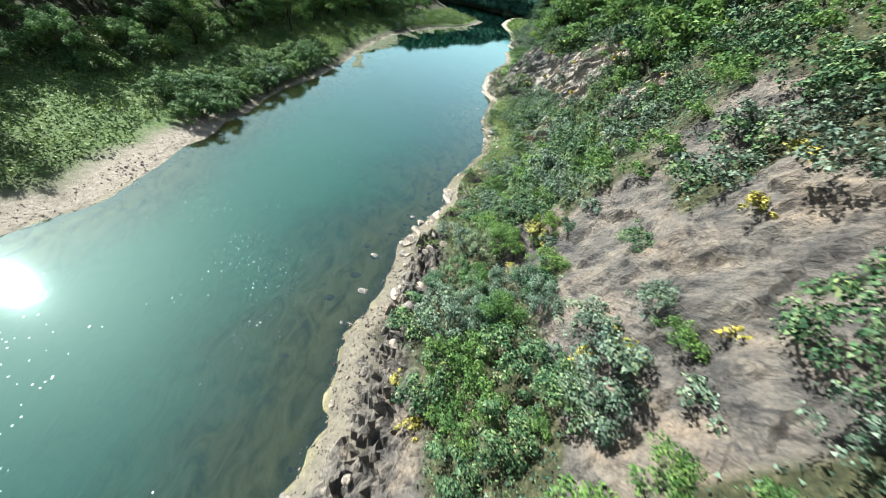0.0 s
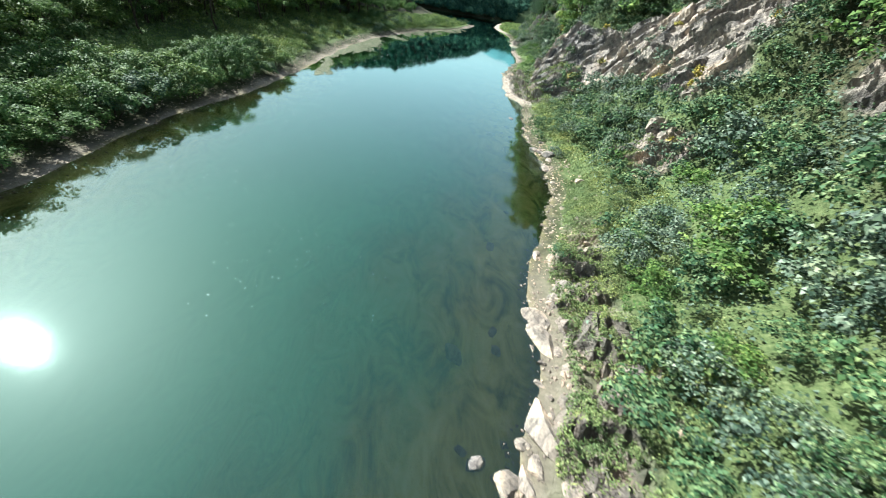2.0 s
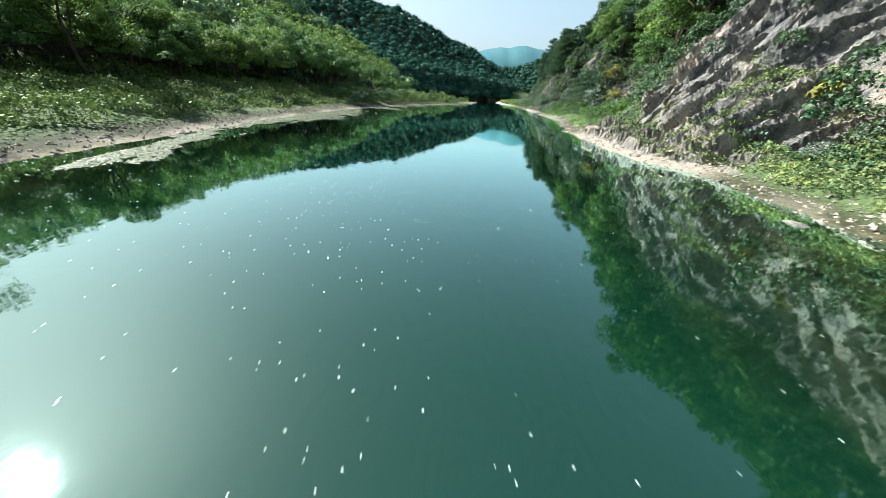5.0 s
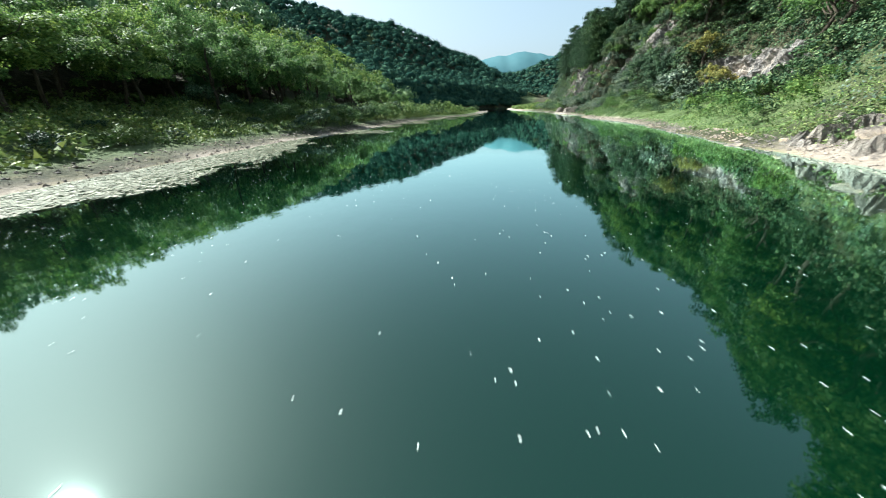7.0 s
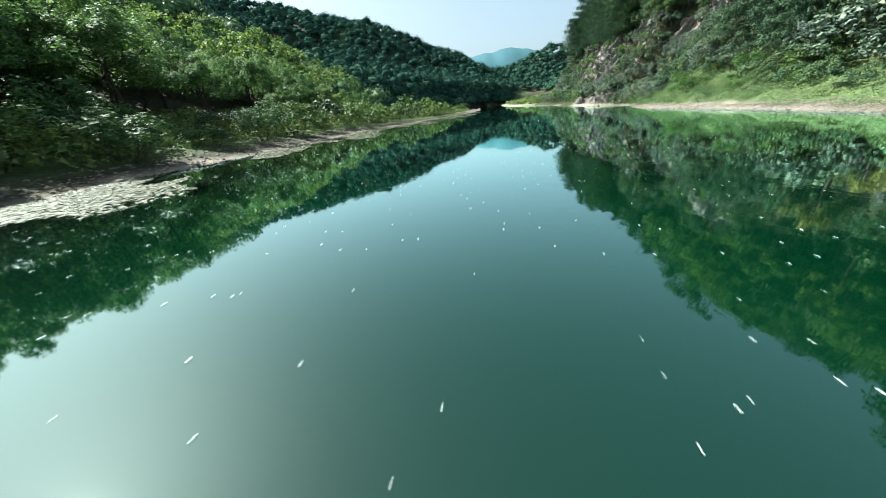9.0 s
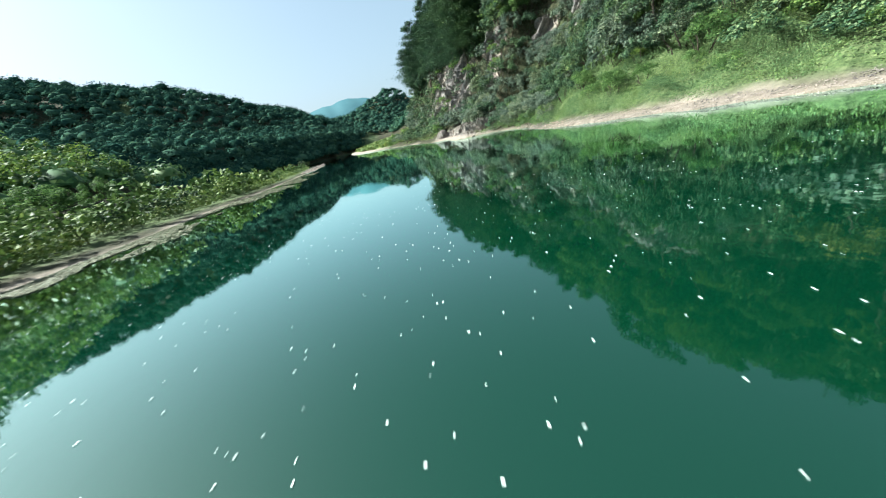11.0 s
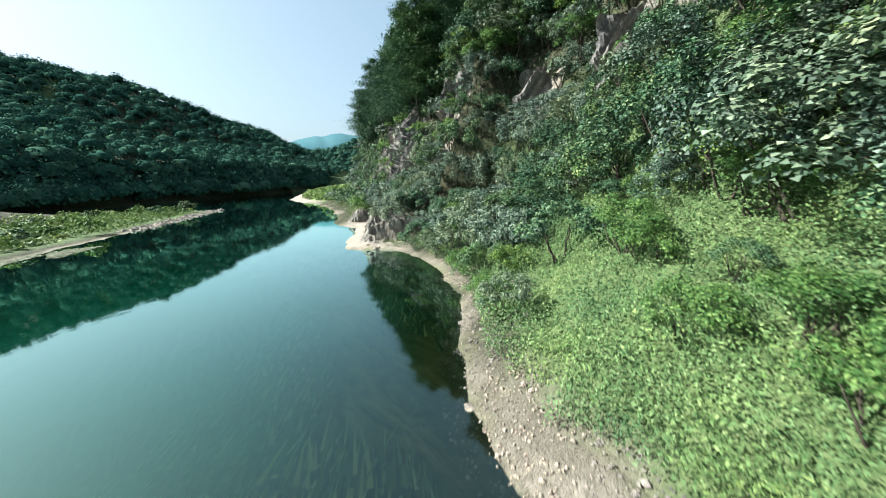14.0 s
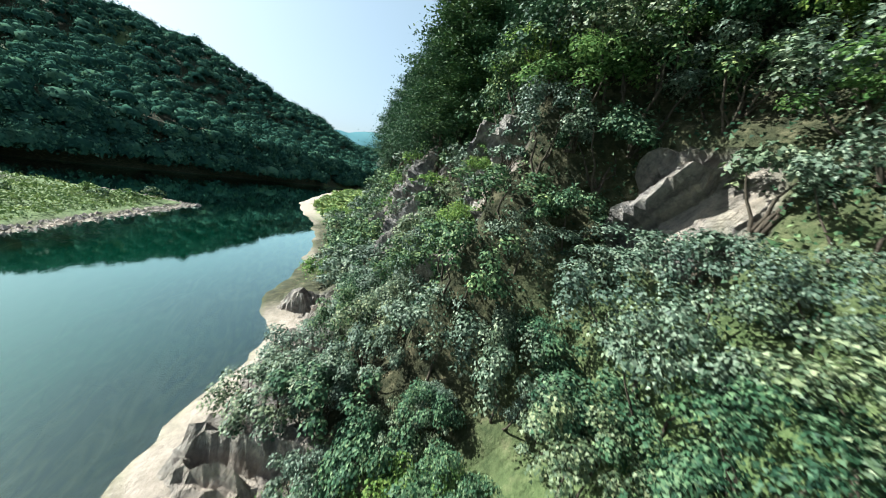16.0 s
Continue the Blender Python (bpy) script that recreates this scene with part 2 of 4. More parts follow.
def rock_colour(t):
    broad = ramp(t, noise_node(t, 0.35, 4), (0.32, (0.115, 0.115, 0.118)), (0.5, (0.235, 0.222, 0.208)), (0.7, (0.34, 0.29, 0.24)))
    streak = ramp(t, noise_node(t, 0.9, 6, 0.65, 0.4, (2.2, 0.5, 1.6, -55, 0, 8)), (0.36, (0.42, 0.42, 0.45)), (0.5, (0.95, 0.93, 0.92)), (0.66, (1.25, 1.18, 1.1)))
    fine = ramp(t, noise_node(t, 7, 6, 0.7), (0.35, (0.66, 0.66, 0.68)), (0.6, (1.1, 1.08, 1.05)))
    # the first slabs are a browner rock than the crags downstream
    where = t.nodes.new("ShaderNodeSeparateXYZ")
    t.links.new(t.nodes.new("ShaderNodeTexCoord").outputs["Object"], where.inputs[0])
    reach = node(t, "ShaderNodeMapRange", From_Min=0.0, From_Max=100.0)
    t.links.new(where.outputs["Y"], reach.inputs["Value"])
    kind = ramp(t, reach.outputs["Result"], (0.24, (0.53, 0.505, 0.49)), (0.38, (1.2, 1.13, 1.06)), (0.6, (1.28, 1.23, 1.18)), (0.7, (0.9, 0.9, 0.92)))
    broad = mix(t, 1.0, broad, kind, "MULTIPLY")
    return mix(t, 1.0, mix(t, 1.0, broad, streak, "MULTIPLY"), fine, "MULTIPLY")


def rock_bump(t, b, strength=0.9):
    strata = noise_node(t, 1.5, 8, 0.68, 0.5, (2.4, 0.55, 1.8, -55, 0, 8))
    bump(t, b, strata, strength, 0.7)


def make_ground():
    m, t, b = material("valley_ground", 0.95, 0.2)
    at = t.nodes.new("ShaderNodeAttribute")
    at.attribute_name = "cover"
    sep = t.nodes.new("ShaderNodeSeparateColor")
    t.links.new(at.outputs["Color"], sep.inputs["Color"])
    soil = ramp(t, noise_node(t, 2.6, 8, 0.72), (0.36, (0.012, 0.015, 0.007)), (0.54, (0.036, 0.036, 0.018)), (0.72, (0.13, 0.112, 0.068)))
    sand = ramp(t, noise_node(t, 3.5, 7, 0.7), (0.35, (0.16, 0.134, 0.11)), (0.6, (0.255, 0.215, 0.18)), (0.8, (0.34, 0.297, 0.26)))
    mud = ramp(t, noise_node(t, 0.9, 6, 0.7, 0.8, (1, 0.45, 1)), (0.35, (0.1, 0.1, 0.034)), (0.52, (0.38, 0.33, 0.13)), (0.7, (0.55, 0.45, 0.25)))
    turf = ramp(t, noise_node(t, 5, 6, 0.7), (0.35, (0.035, 0.06, 0.02)), (0.55, (0.085, 0.118, 0.045)), (0.75, (0.145, 0.165, 0.08)))
    c = mix(t, at.outputs["Alpha"], soil, turf)
    c = mix(t, sep.outputs["Red"], c, rock_colour(t))
    c = mix(t, sep.outputs["Green"], c, sand)
    where = t.nodes.new("ShaderNodeSeparateXYZ")
    t.links.new(t.nodes.new("ShaderNodeTexCoord").outputs["Object"], where.inputs[0])
    reach = node(t, "ShaderNodeMapRange", From_Min=60.0, From_Max=120.0)
    t.links.new(where.outputs["Y"], reach.inputs["Value"])
    weedy = ramp(t, noise_node(t, 1.1, 6, 0.7, 0.6, (1.6, 0.35, 1)), (0.42, (0.025, 0.045, 0.014)), (0.52, (0.09, 0.11, 0.036)), (0.66, (0.21, 0.21, 0.1)))
    c = mix(t, sep.outputs["Blue"], c, mix(t, reach.outputs["Result"], mud, weedy))
    t.links.new(c, b.inputs["Base Color"])
    beds = noise_node(t, 1.5, 8, 0.68, 0.5, (2.4, 0.55, 1.8, -55, 0, 8))
    grit = noise_node(t, 9, 6, 0.7)
    bump(t, b, mix(t, sep.outputs["Red"], mix(t, 0.82, grit, (0.5, 0.5, 0.5)), beds), 0.9, 0.5)
    return m


def make_rock(name, tint=(1, 1, 1)):
    m, t, b = material(name, 0.9, 0.25)
    t.links.new(mix(t, 1.0, rock_colour(t), tint, "MULTIPLY"), b.inputs["Base Color"])
    rock_bump(t, b, 0.5)
    return m


def make_leaf(name, dark, mid, light, through=0.1):
    m, t, b = material(name, 0.6, 0.12)
    geo = t.nodes.new("ShaderNodeNewGeometry").outputs["Random Per Island"]
    ob = t.nodes.new("ShaderNodeObjectInfo").outputs["Random"]
    c = ramp(t, geo, (0.0, dark), (0.55, mid), (1.0, light))
    shade = ramp(t, ob, (0.0, (0.72, 0.8, 0.78)), (0.5, (1.0, 1.0, 1.0)), (1.0, (1.3, 1.15, 0.85)))
    c = mix(t, 1.0, c, shade, "MULTIPLY")
    c = mix(t, 1.0, c, ramp(t, noise_node(t, 0.55, 3), (0.36, (0.66, 0.74, 0.8)), (0.52, (1.0, 1.0, 1.0)), (0.66, (1.22, 1.14, 0.95))), "MULTIPLY")
    t.links.new(c, b.inputs["Base Color"])
    tr = t.nodes.new("ShaderNodeBsdfTranslucent")
    t.links.new(c, tr.inputs["Color"])
    mx = t.nodes.new("ShaderNodeMixShader")
    mx.inputs[0].default_value = through
    out = t.nodes["Material Output"]
    t.links.new(b.outputs[0], mx.inputs[1])
    t.links.new(tr.outputs[0], mx.inputs[2])
    t.links.new(mx.outputs[0], out.inputs["Surface"])
    return m


def make_bark():
    m, t, b = material("bark", 0.95, 0.1)
    t.links.new(ramp(t, noise_node(t, 6, 6, 0.7, 0.3, (3, 3, 0.6)), (0.35, (0.022, 0.018, 0.014)), (0.7, (0.095, 0.078, 0.06))), b.inputs["Base Color"])
    bump(t, b, noise_node(t, 9, 6, 0.7, 0.3, (3, 3, 0.6)), 0.6, 0.05)
    return m


def make_water():
    m = bpy.data.materials.new("river_water")
    m.use_nodes = True
    t = m.node_tree
    t.nodes.remove(t.nodes["Principled BSDF"])
    at = t.nodes.new("ShaderNodeAttribute")
    at.attribute_name = "murk"
    body = t.nodes.new("ShaderNodeBsdfDiffuse")
    where = t.nodes.new("ShaderNodeSeparateXYZ")
    t.links.new(t.nodes.new("ShaderNodeTexCoord").outputs["Object"], where.inputs[0])
    reach = node(t, "ShaderNodeMapRange", From_Min=-10.0, From_Max=190.0)
    t.links.new(where.outputs["Y"], reach.inputs["Value"])
    stir = t.nodes.new("ShaderNodeMath")
    stir.operation = "MULTIPLY_ADD"
    stir.inputs[1].default_value = 0.12
    t.links.new(noise_node(t, 0.06, 3), stir.inputs[0])
    t.links.new(reach.outputs["Result"], stir.inputs[2])
    tone = ramp(t, stir.outputs[0], (0.10, (0.010, 0.042, 0.033)), (0.28, (0.006, 0.033, 0.020)), (0.42, (0.0008, 0.0085, 0.0032)), (0.52, (0.0007, 0.0075, 0.003)), (0.63, (0.0014, 0.0175, 0.007)), (0.74, (0.0016, 0.021, 0.011)), (1.0, (0.0012, 0.013, 0.007)))
    t.links.new(tone, body.inputs["Color"])
    clear = t.nodes.new("ShaderNodeBsdfTransparent")
    clear.inputs["Color"].default_value = (0.92, 0.94, 0.74, 1)
    under = t.nodes.new("ShaderNodeMixShader")
    t.links.new(at.outputs["Fac"], under.inputs[0])
    t.links.new(clear.outputs[0], under.inputs[1])
    t.links.new(body.outputs[0], under.inputs[2])
    gloss = t.nodes.new("ShaderNodeBsdfGlossy")
    gloss.inputs["Roughness"].default_value = 0.03
    gloss.inputs["Color"].default_value = (0.74, 0.99, 0.94, 1)
    fres = node(t, "ShaderNodeFresnel", IOR=1.5)
    strong = t.nodes.new("ShaderNodeMath")
    strong.operation, strong.use_clamp = "MULTIPLY", True
    strong.inputs[1].default_value = 2.1
    t.links.new(fres.outputs[0], strong.inputs[0])
    patch = ramp(t, noise_node(t, 0.12, 3), (0.45, (0.15, 0.15, 0.15)), (0.65, (1, 1, 1)))
    ripple = mix(t, 1.0, noise_node(t, 2.6, 3, 0.55, 0.2, (1.0, 0.6, 1)), patch, "MULTIPLY")
    bp = node(t, "ShaderNodeBump", Strength=0.05, Distance=0.06)
    t.links.new(ripple, bp.inputs["Height"])
    t.links.new(bp.outputs["Normal"], gloss.inputs["Normal"])
    t.links.new(bp.outputs["Normal"], fres.inputs["Normal"])
    mx = t.nodes.new("ShaderNodeMixShader")
    t.links.new(strong.outputs[0], mx.inputs[0])
    t.links.new(under.outputs[0], mx.inputs[1])
    wide = t.nodes.new("ShaderNodeBsdfGlossy")
    wide.inputs["Roughness"].default_value = 0.22
    sheen = t.nodes.new("ShaderNodeMixShader")
    sheen.inputs[0].default_value = 0.002
    t.links.new(gloss.outputs[0], sheen.inputs[1])
    t.links.new(wide.outputs[0], sheen.inputs[2])
    t.links.new(sheen.outputs[0], mx.inputs[2])
    t.links.new(mx.outputs[0], t.nodes["Material Output"].inputs["Surface"])
    return m


GROUND, WATER, BARK = make_ground(), make_water(), make_bark()
PALE_ROCK, GREY_ROCK = make_rock("pale_shore_rock", (2.3, 2.2, 2.05)), make_rock("grey_cliff_rock", (1.9, 1.9, 1.95))
BEACH_STONE = make_rock("beach_stone", (1.2, 1.12, 1.05))
LEAF_DEEP = make_leaf("deep_green_leaves", (0.008, 0.026, 0.014), (0.04, 0.084, 0.042), (0.125, 0.17, 0.09), 0.07)
LEAF_FRESH = make_leaf("fresh_green_leaves", (0.026, 0.062, 0.016), (0.082, 0.15, 0.042), (0.17, 0.24, 0.075), 0.38)
LEAF_BANK = make_leaf("bank_tree_leaves", (0.038, 0.085, 0.026), (0.1, 0.18, 0.054), (0.19, 0.275, 0.09), 0.42)
LEAF_WILLOW = make_leaf("willow_leaves", (0.026, 0.06, 0.018), (0.075, 0.135, 0.042), (0.15, 0.215, 0.075), 0.2)
LEAF_GREY = make_leaf("grey_green_leaves", (0.014, 0.032, 0.02), (0.06, 0.093, 0.06), (0.16, 0.195, 0.14), 0.07)
LEAF_GREY.node_tree.nodes["Principled BSDF"].inputs["Specular IOR Level"].default_value = 0.3
LEAF_GOLD = make_leaf("yellow_leaves", (0.1, 0.1, 0.026), (0.19, 0.175, 0.045), (0.33, 0.27, 0.07))
NEEDLE = make_leaf("pine_needles", (0.014, 0.036, 0.02), (0.032, 0.072, 0.036), (0.07, 0.12, 0.055), 0.1)
GRASS = make_leaf("bank_grass", (0.055, 0.1, 0.038), (0.1, 0.16, 0.06), (0.17, 0.22, 0.095), 0.14)
SLOPE = make_leaf("slope_forest_leaves", (0.024, 0.062, 0.036), (0.056, 0.122, 0.066), (0.11, 0.185, 0.1), 0.12)
DRY_GRASS = make_leaf("dry_bank_grass", (0.06, 0.095, 0.04), (0.12, 0.165, 0.07), (0.21, 0.24, 0.12), 0.14)
FOREST = make_leaf("forest_leaves", (0.014, 0.038, 0.03), (0.029, 0.068, 0.05), (0.058, 0.108, 0.075), 0.06)
FOREST.node_tree.nodes["Principled BSDF"].inputs["Specular IOR Level"].default_value = 0.0


# ---- mesh helpers ----
def mesh_object(name, verts, faces, mat, smooth_faces=False):
    me = bpy.data.meshes.new(name)
    verts, faces = np.asarray(verts, np.float32), np.asarray(faces, np.int32)
    n, k = faces.shape
    me.vertices.add(len(verts))
    me.vertices.foreach_set("co", verts.ravel())
    me.loops.add(n * k)
    me.loops.foreach_set("vertex_index", faces.ravel())
    me.polygons.add(n)
    me.polygons.foreach_set("loop_start", np.arange(0, n * k, k, dtype=np.int32))
    me.polygons.foreach_set("use_smooth", np.full(n, smooth_faces) if np.ndim(smooth_faces) == 0 else smooth_faces)
    me.update(calc_edges=True)
    me.materials.append(mat)
    return new(name, me)


def blades(centres, normals, size, rng, aspect=2.6):
    """Three-cornered blades, one at each centre."""
    v, f = leaf_quads(centres, normals, size, rng, aspect)
    v = v.reshape(-1, 4, 3)[:, (1, 2, 3)]
    return v.reshape(-1, 3), np.arange(len(v) * 3).reshape(-1, 3)


def leaf_quads(centres, normals, size, rng, aspect=1.6):
    """Pointed leaves: one folded four-cornered blade at each centre."""
    n = len(centres)
    normals = normals / np.maximum(np.linalg.norm(normals, axis=1, keepdims=True), 1e-6)
    side = np.cross(normals, rng.normal(size=(n, 3)))
    side /= np.maximum(np.linalg.norm(side, axis=1, keepdims=True), 1e-6)
    along = np.cross(normals, side)
    s = (size * rng.uniform(0.65, 1.35, n))[:, None] if np.ndim(size) == 0 else (size * rng.uniform(0.65, 1.35, n))[:, None]
    v = np.stack([centres - along * s * aspect / 2, centres + side * s / 2 + normals * s * 0.12,
                  centres + along * s * aspect / 2, centres - side * s / 2 + normals * s * 0.12], 1).reshape(-1, 3)
    return v, np.arange(4 * n).reshape(-1, 4)


def grid_object(name, xs, ys, zs, mat, shift=None):
    gx, gy = np.meshgrid(xs, ys)
    v = np.stack([gx + (0 if shift is None else shift), gy, zs], -1).reshape(-1, 3)
    nx, ny = len(xs), len(ys)
    i = (np.arange(ny - 1)[:, None] * nx + np.arange(nx - 1)[None]).ravel()
    return mesh_object(name, v, np.stack([i, i + 1, i + nx + 1, i + nx], 1), mat, True)


def set_colour(ob, name, rgb, alpha=None):
    at = ob.data.color_attributes.new(name, "FLOAT_COLOR", "POINT")
    at.data.foreach_set("color", np.concatenate([rgb, np.ones((len(rgb), 1)) if alpha is None else alpha.reshape(-1, 1)], 1).astype(np.float32).ravel())


def spaced(*parts):
    return np.unique(np.round(np.concatenate([np.arange(a, b, s) for a, b, s in parts]), 3))


# ---- ground and river ----
xs = spaced((-1600, -400, 120), (-400, -80, 12), (-80, -26, 2.0), (-26, 16, 0.7), (-6, 54, 0.75), (54, 100, 2.5), (100, 400, 15), (400, 1601, 120))
ys = spaced((-1500, -200, 130), (-200, -20, 6), (-20, 0, 1.5), (0, 180, 0.5), (180, 260, 1.5), (260, 420, 5), (420, 800, 30), (800, 3600, 200))
gx, gy = np.meshgrid(xs, ys)
gz = ground(gx, gy)
bank_d = gx - shore_right(gy)
gz = np.where((gy > -8) & (gy < 178) & (bank_d > 1.0) & (bank_d < 21), gz - 0.9 * smooth(1.0, 3.0, bank_d) * smooth(21, 18, bank_d) * smooth(-8, -5, gy) * smooth(178, 175, gy), gz)
rock = bare_rock(gx, gy, gz)
land = grid_object("ground", xs, ys, gz, GROUND)
tagged(land, "river valley floor, banks and rocky slopes under scrub", "ground", kind="structure")
dd, ee = gx - shore_right(gy), shore_left(gy) - gx
edge = fbm(gx * 0.5, gy * 0.5, 41)


def pale_shore(d, y, e):
    """Bare sand and pale rock along the right shore."""
    return np.maximum.reduce([
        smooth(1.9, 0.6, d + e) * smooth(98, 110, y) * smooth(128, 121, y),
        0.6 * (0.45 + 0.55 * smooth(60, 90, y)) * smooth(0.6, 0.1, d + 0.9 * e) * (y > 20) * smooth(-0.15, 0.25, fbm(y * 0.4, y * 0, 43)),
        0.45 * smooth(2.6, 1.4, d + 1.6 * e) * smooth(38, 32, y), smooth(4.2, 2.6, d + e) * smooth(66, 69, y) * smooth(87, 84, y),
        smooth(3.4, 2.0, d + e) * smooth(134.5, 137, y) * smooth(149, 146, y)])


def turfy(d, e, y):
    """How far grass covers the soil."""
    return np.maximum.reduce([smooth(0.6, 1.8, d) * smooth(9.5, 7, d) * smooth(84, 96, y) * smooth(138, 132, y), 0.75 * smooth(0.4, 1.5, d) * smooth(13, 9, d) * smooth(20, 26, y) * smooth(90, 80, y),
                              smooth(0.3, 1.4, d) * smooth(14, 8, d) * smooth(174, 180, y), smooth(1.0, 2.6, e) * smooth(16, 12, e) * smooth(12, 30, y)])


sandy = np.maximum.reduce([
    pale_shore(dd, gy, edge) * (dd > -0.5),
    smooth(3.6, 2.0, dd + edge) * (dd > -0.4) * smooth(172, 186, gy),
    smooth(3.4, 1.6, ee + 1.2 * edge) * (ee > -0.6) * smooth(40, 33, gy),
    smooth(0.8, 0.1, ee + 0.7 * edge) * (ee > -0.6) * (gy >= 33)]) * (gy < np.interp(gx, FAR_X, FAR_Y))
wet = smooth(0.02, -0.15, gz)
set_colour(land, "cover", np.stack([rock, np.clip(sandy, 0, 1), wet], -1).reshape(-1, 3), turfy(dd, ee, gy))



def strata(y, z):
    """Slabs and ledges of tilted beds: how far the rock stands out."""
    a, c = -0.57 * y + 0.82 * z, 0.82 * y + 0.57 * z
    bend = 0.9 * fbm(a * 0.12, c * 0.12, 33)
    beds = np.abs(((c * 0.95 + bend) % 1.0) - 0.5) * 2
    blocks = hashed(np.floor(a * 0.36 + 0.7 * np.floor(c * 1.5 + bend)), np.floor(c * 1.5 + bend), 34)
    chips = hashed(np.floor(a * 0.9 + 0.37 * np.floor(c * 3.6)), np.floor(c * 3.6 + bend * 2), 35)
    big = hashed(np.floor(a * 0.22 + 0.4 * np.floor(c * 0.5 + bend)), np.floor(c * 0.5 + bend), 37)
    cross = 0.9 * y + 0.45 * z + 0.7 * fbm(y * 0.2, z * 0.2, 38)
    facet = np.abs(((cross * 0.42) % 1.0) - 0.35) * 1.5
    return 0.25 * (facet - 0.45) + 1.1 * (blocks - 0.5) + 0.45 * (beds - 0.5) + 0.5 * (chips - 0.5) + 1.1 * (big - 0.5)


by, bs = spaced((-8, 34, 0.26), (34, 86, 0.14), (86, 126, 0.26), (126, 148, 0.13), (148, 178, 0.26)), np.linspace(0, 1, 160)
by2, bs2 = np.meshgrid(by, bs, indexing="ij")
sd = np.linspace(0.6, 21, 400)
face_x, face_z = [], []
for yy in by:
    sz = ground(shore_right(np.full(400, yy)) + sd, np.full(400, yy))
    arc = np.concatenate([[0], np.cumsum(np.hypot(np.diff(sd), np.diff(sz)))])
    at_d = np.interp(bs * arc[-1], arc, sd)
    face_x.append(float(shore_right(yy)) + at_d)
    face_z.append(np.interp(at_d, sd, sz))
face_x, face_z = np.array(face_x), np.array(face_z)
face_rock = bare_rock(face_x, by2, face_z)
tx, tz = np.gradient(face_x, axis=1), np.gradient(face_z, axis=1)
tl = np.maximum(np.hypot(tx, tz), 1e-6)
out = (strata(by2, face_z) * smooth(0.15, 0.6, face_rock) * 0.85 + 0.5 * fbm(by2 * 0.4, face_z * 0.5 + face_x * 0.2, 36)) * smooth(0, 0.05, bs2) * smooth(1.0, 0.93, bs2)
slabby = smooth(32, 27, by2)                      # smooth bedding planes at the start
ledge = hashed(np.floor(face_z * 0.8 + 0.25 * by2 + 1.2 * fbm(by2 * 0.3, face_z * 0.3, 39)), np.floor(by2 * 0.35 - 0.2 * face_z), 40)
out = out * (1 - 0.78 * slabby) + 0.34 * (ledge - 0.5) * slabby * smooth(0.15, 0.6, face_rock) * smooth(1.0, 0.93, bs2)
shelf = smooth(4.0, 2.6, face_x - shore_right(by2)) * np.maximum.reduce([smooth(40, 35, by2), smooth(66, 68, by2) * smooth(87, 85, by2), smooth(135, 137, by2) * smooth(149, 147, by2)])
out = out + shelf * 0.8 * strata(by2 * 1.7, face_z * 1.5 + face_x * 1.3) * smooth(0, 0.03, bs2)
face = np.stack([face_x - tz / tl * out, by2, face_z + tx / tl * out - 0.05 * smooth(0.05, 0, bs2)], -1)
nb = len(bs)
i = (np.arange(len(by) - 1)[:, None] * nb + np.arange(nb - 1)[None]).ravel()
cliff = mesh_object("cliff_face", face.reshape(-1, 3), np.stack([i, i + 1, i + nb + 1, i + nb], 1), GROUND)
tagged(cliff, "tilted grey and tan rock beds and soil above the river", "cliff", kind="structure")
fd = face_x - shore_right(by2)
fedge = fbm(face_x * 0.5, by2 * 0.5, 41)
fsand = pale_shore(fd, by2, fedge)
set_colour(cliff, "cover", np.stack([np.maximum(face_rock, shelf), fsand * (1 - 0.5 * shelf), np.zeros_like(fsand)], -1).reshape(-1, 3), turfy(fd, -fd, by2))

wx = spaced((-260, -60, 20), (-60, -26, 2), (-26, 60, 0.6), (60, 300, 12))
wy = spaced((-150, -10, 5), (-10, 200, 1.0), (200, 420, 6))
mx_, my_ = np.meshgrid(wx, wy)
depth = -ground(mx_, my_)
river = grid_object("water", wx, wy, np.zeros_like(mx_), WATER)
tagged(river, "calm deep green river water mirroring hills and sky", "river", kind="structure")
murk = np.clip(smooth(0.15, 1.7, depth) * 0.9 + 0.04 + 0.1 * smooth(1.6, 2.4, depth), 0, 1)
set_colour(river, "murk", np.repeat(murk.reshape(-1, 1), 3, 1))


# ---- plants ----
def surface(x, y):
    """Height of what can be stood on, the broken rock of the right bank included."""
    x, y = np.asarray(x, float).ravel(), np.asarray(y, float).ravel()
    z = ground(x, y)
    row = np.clip(np.searchsorted(by, y), 0, len(by) - 1)
    d = x - shore_right(y)
    for k in np.unique(row):
        on = (row == k) & (d > 0.7) & (d < 20.5) & (y > -8) & (y < 178)
        if on.any():
            z[on] = np.interp(x[on], np.maximum.accumulate(face[k, :, 0]), face[k, :, 2])
    return z


RNG = np.random.default_rng(7)


def tubes(paths, sides=6):
    """Tapered limbs: each path is a list of (x, y, z, radius)."""
    verts, faces = [], []
    for path in paths:
        path = np.asarray(path, float)
        base = len(verts)
        for p in path:
            for k in range(sides):
                a = 2 * math.pi * k / sides
                verts.append((p[0] + p[3] * math.cos(a), p[1] + p[3] * math.sin(a), p[2]))
        for r in range(len(path) - 1):
            for k in range(sides):
                a, b = base + r * sides + k, base + r * sides + (k + 1) % sides
                faces.append((a, b, b + sides, a + sides))
    return np.array(verts), np.array(faces)


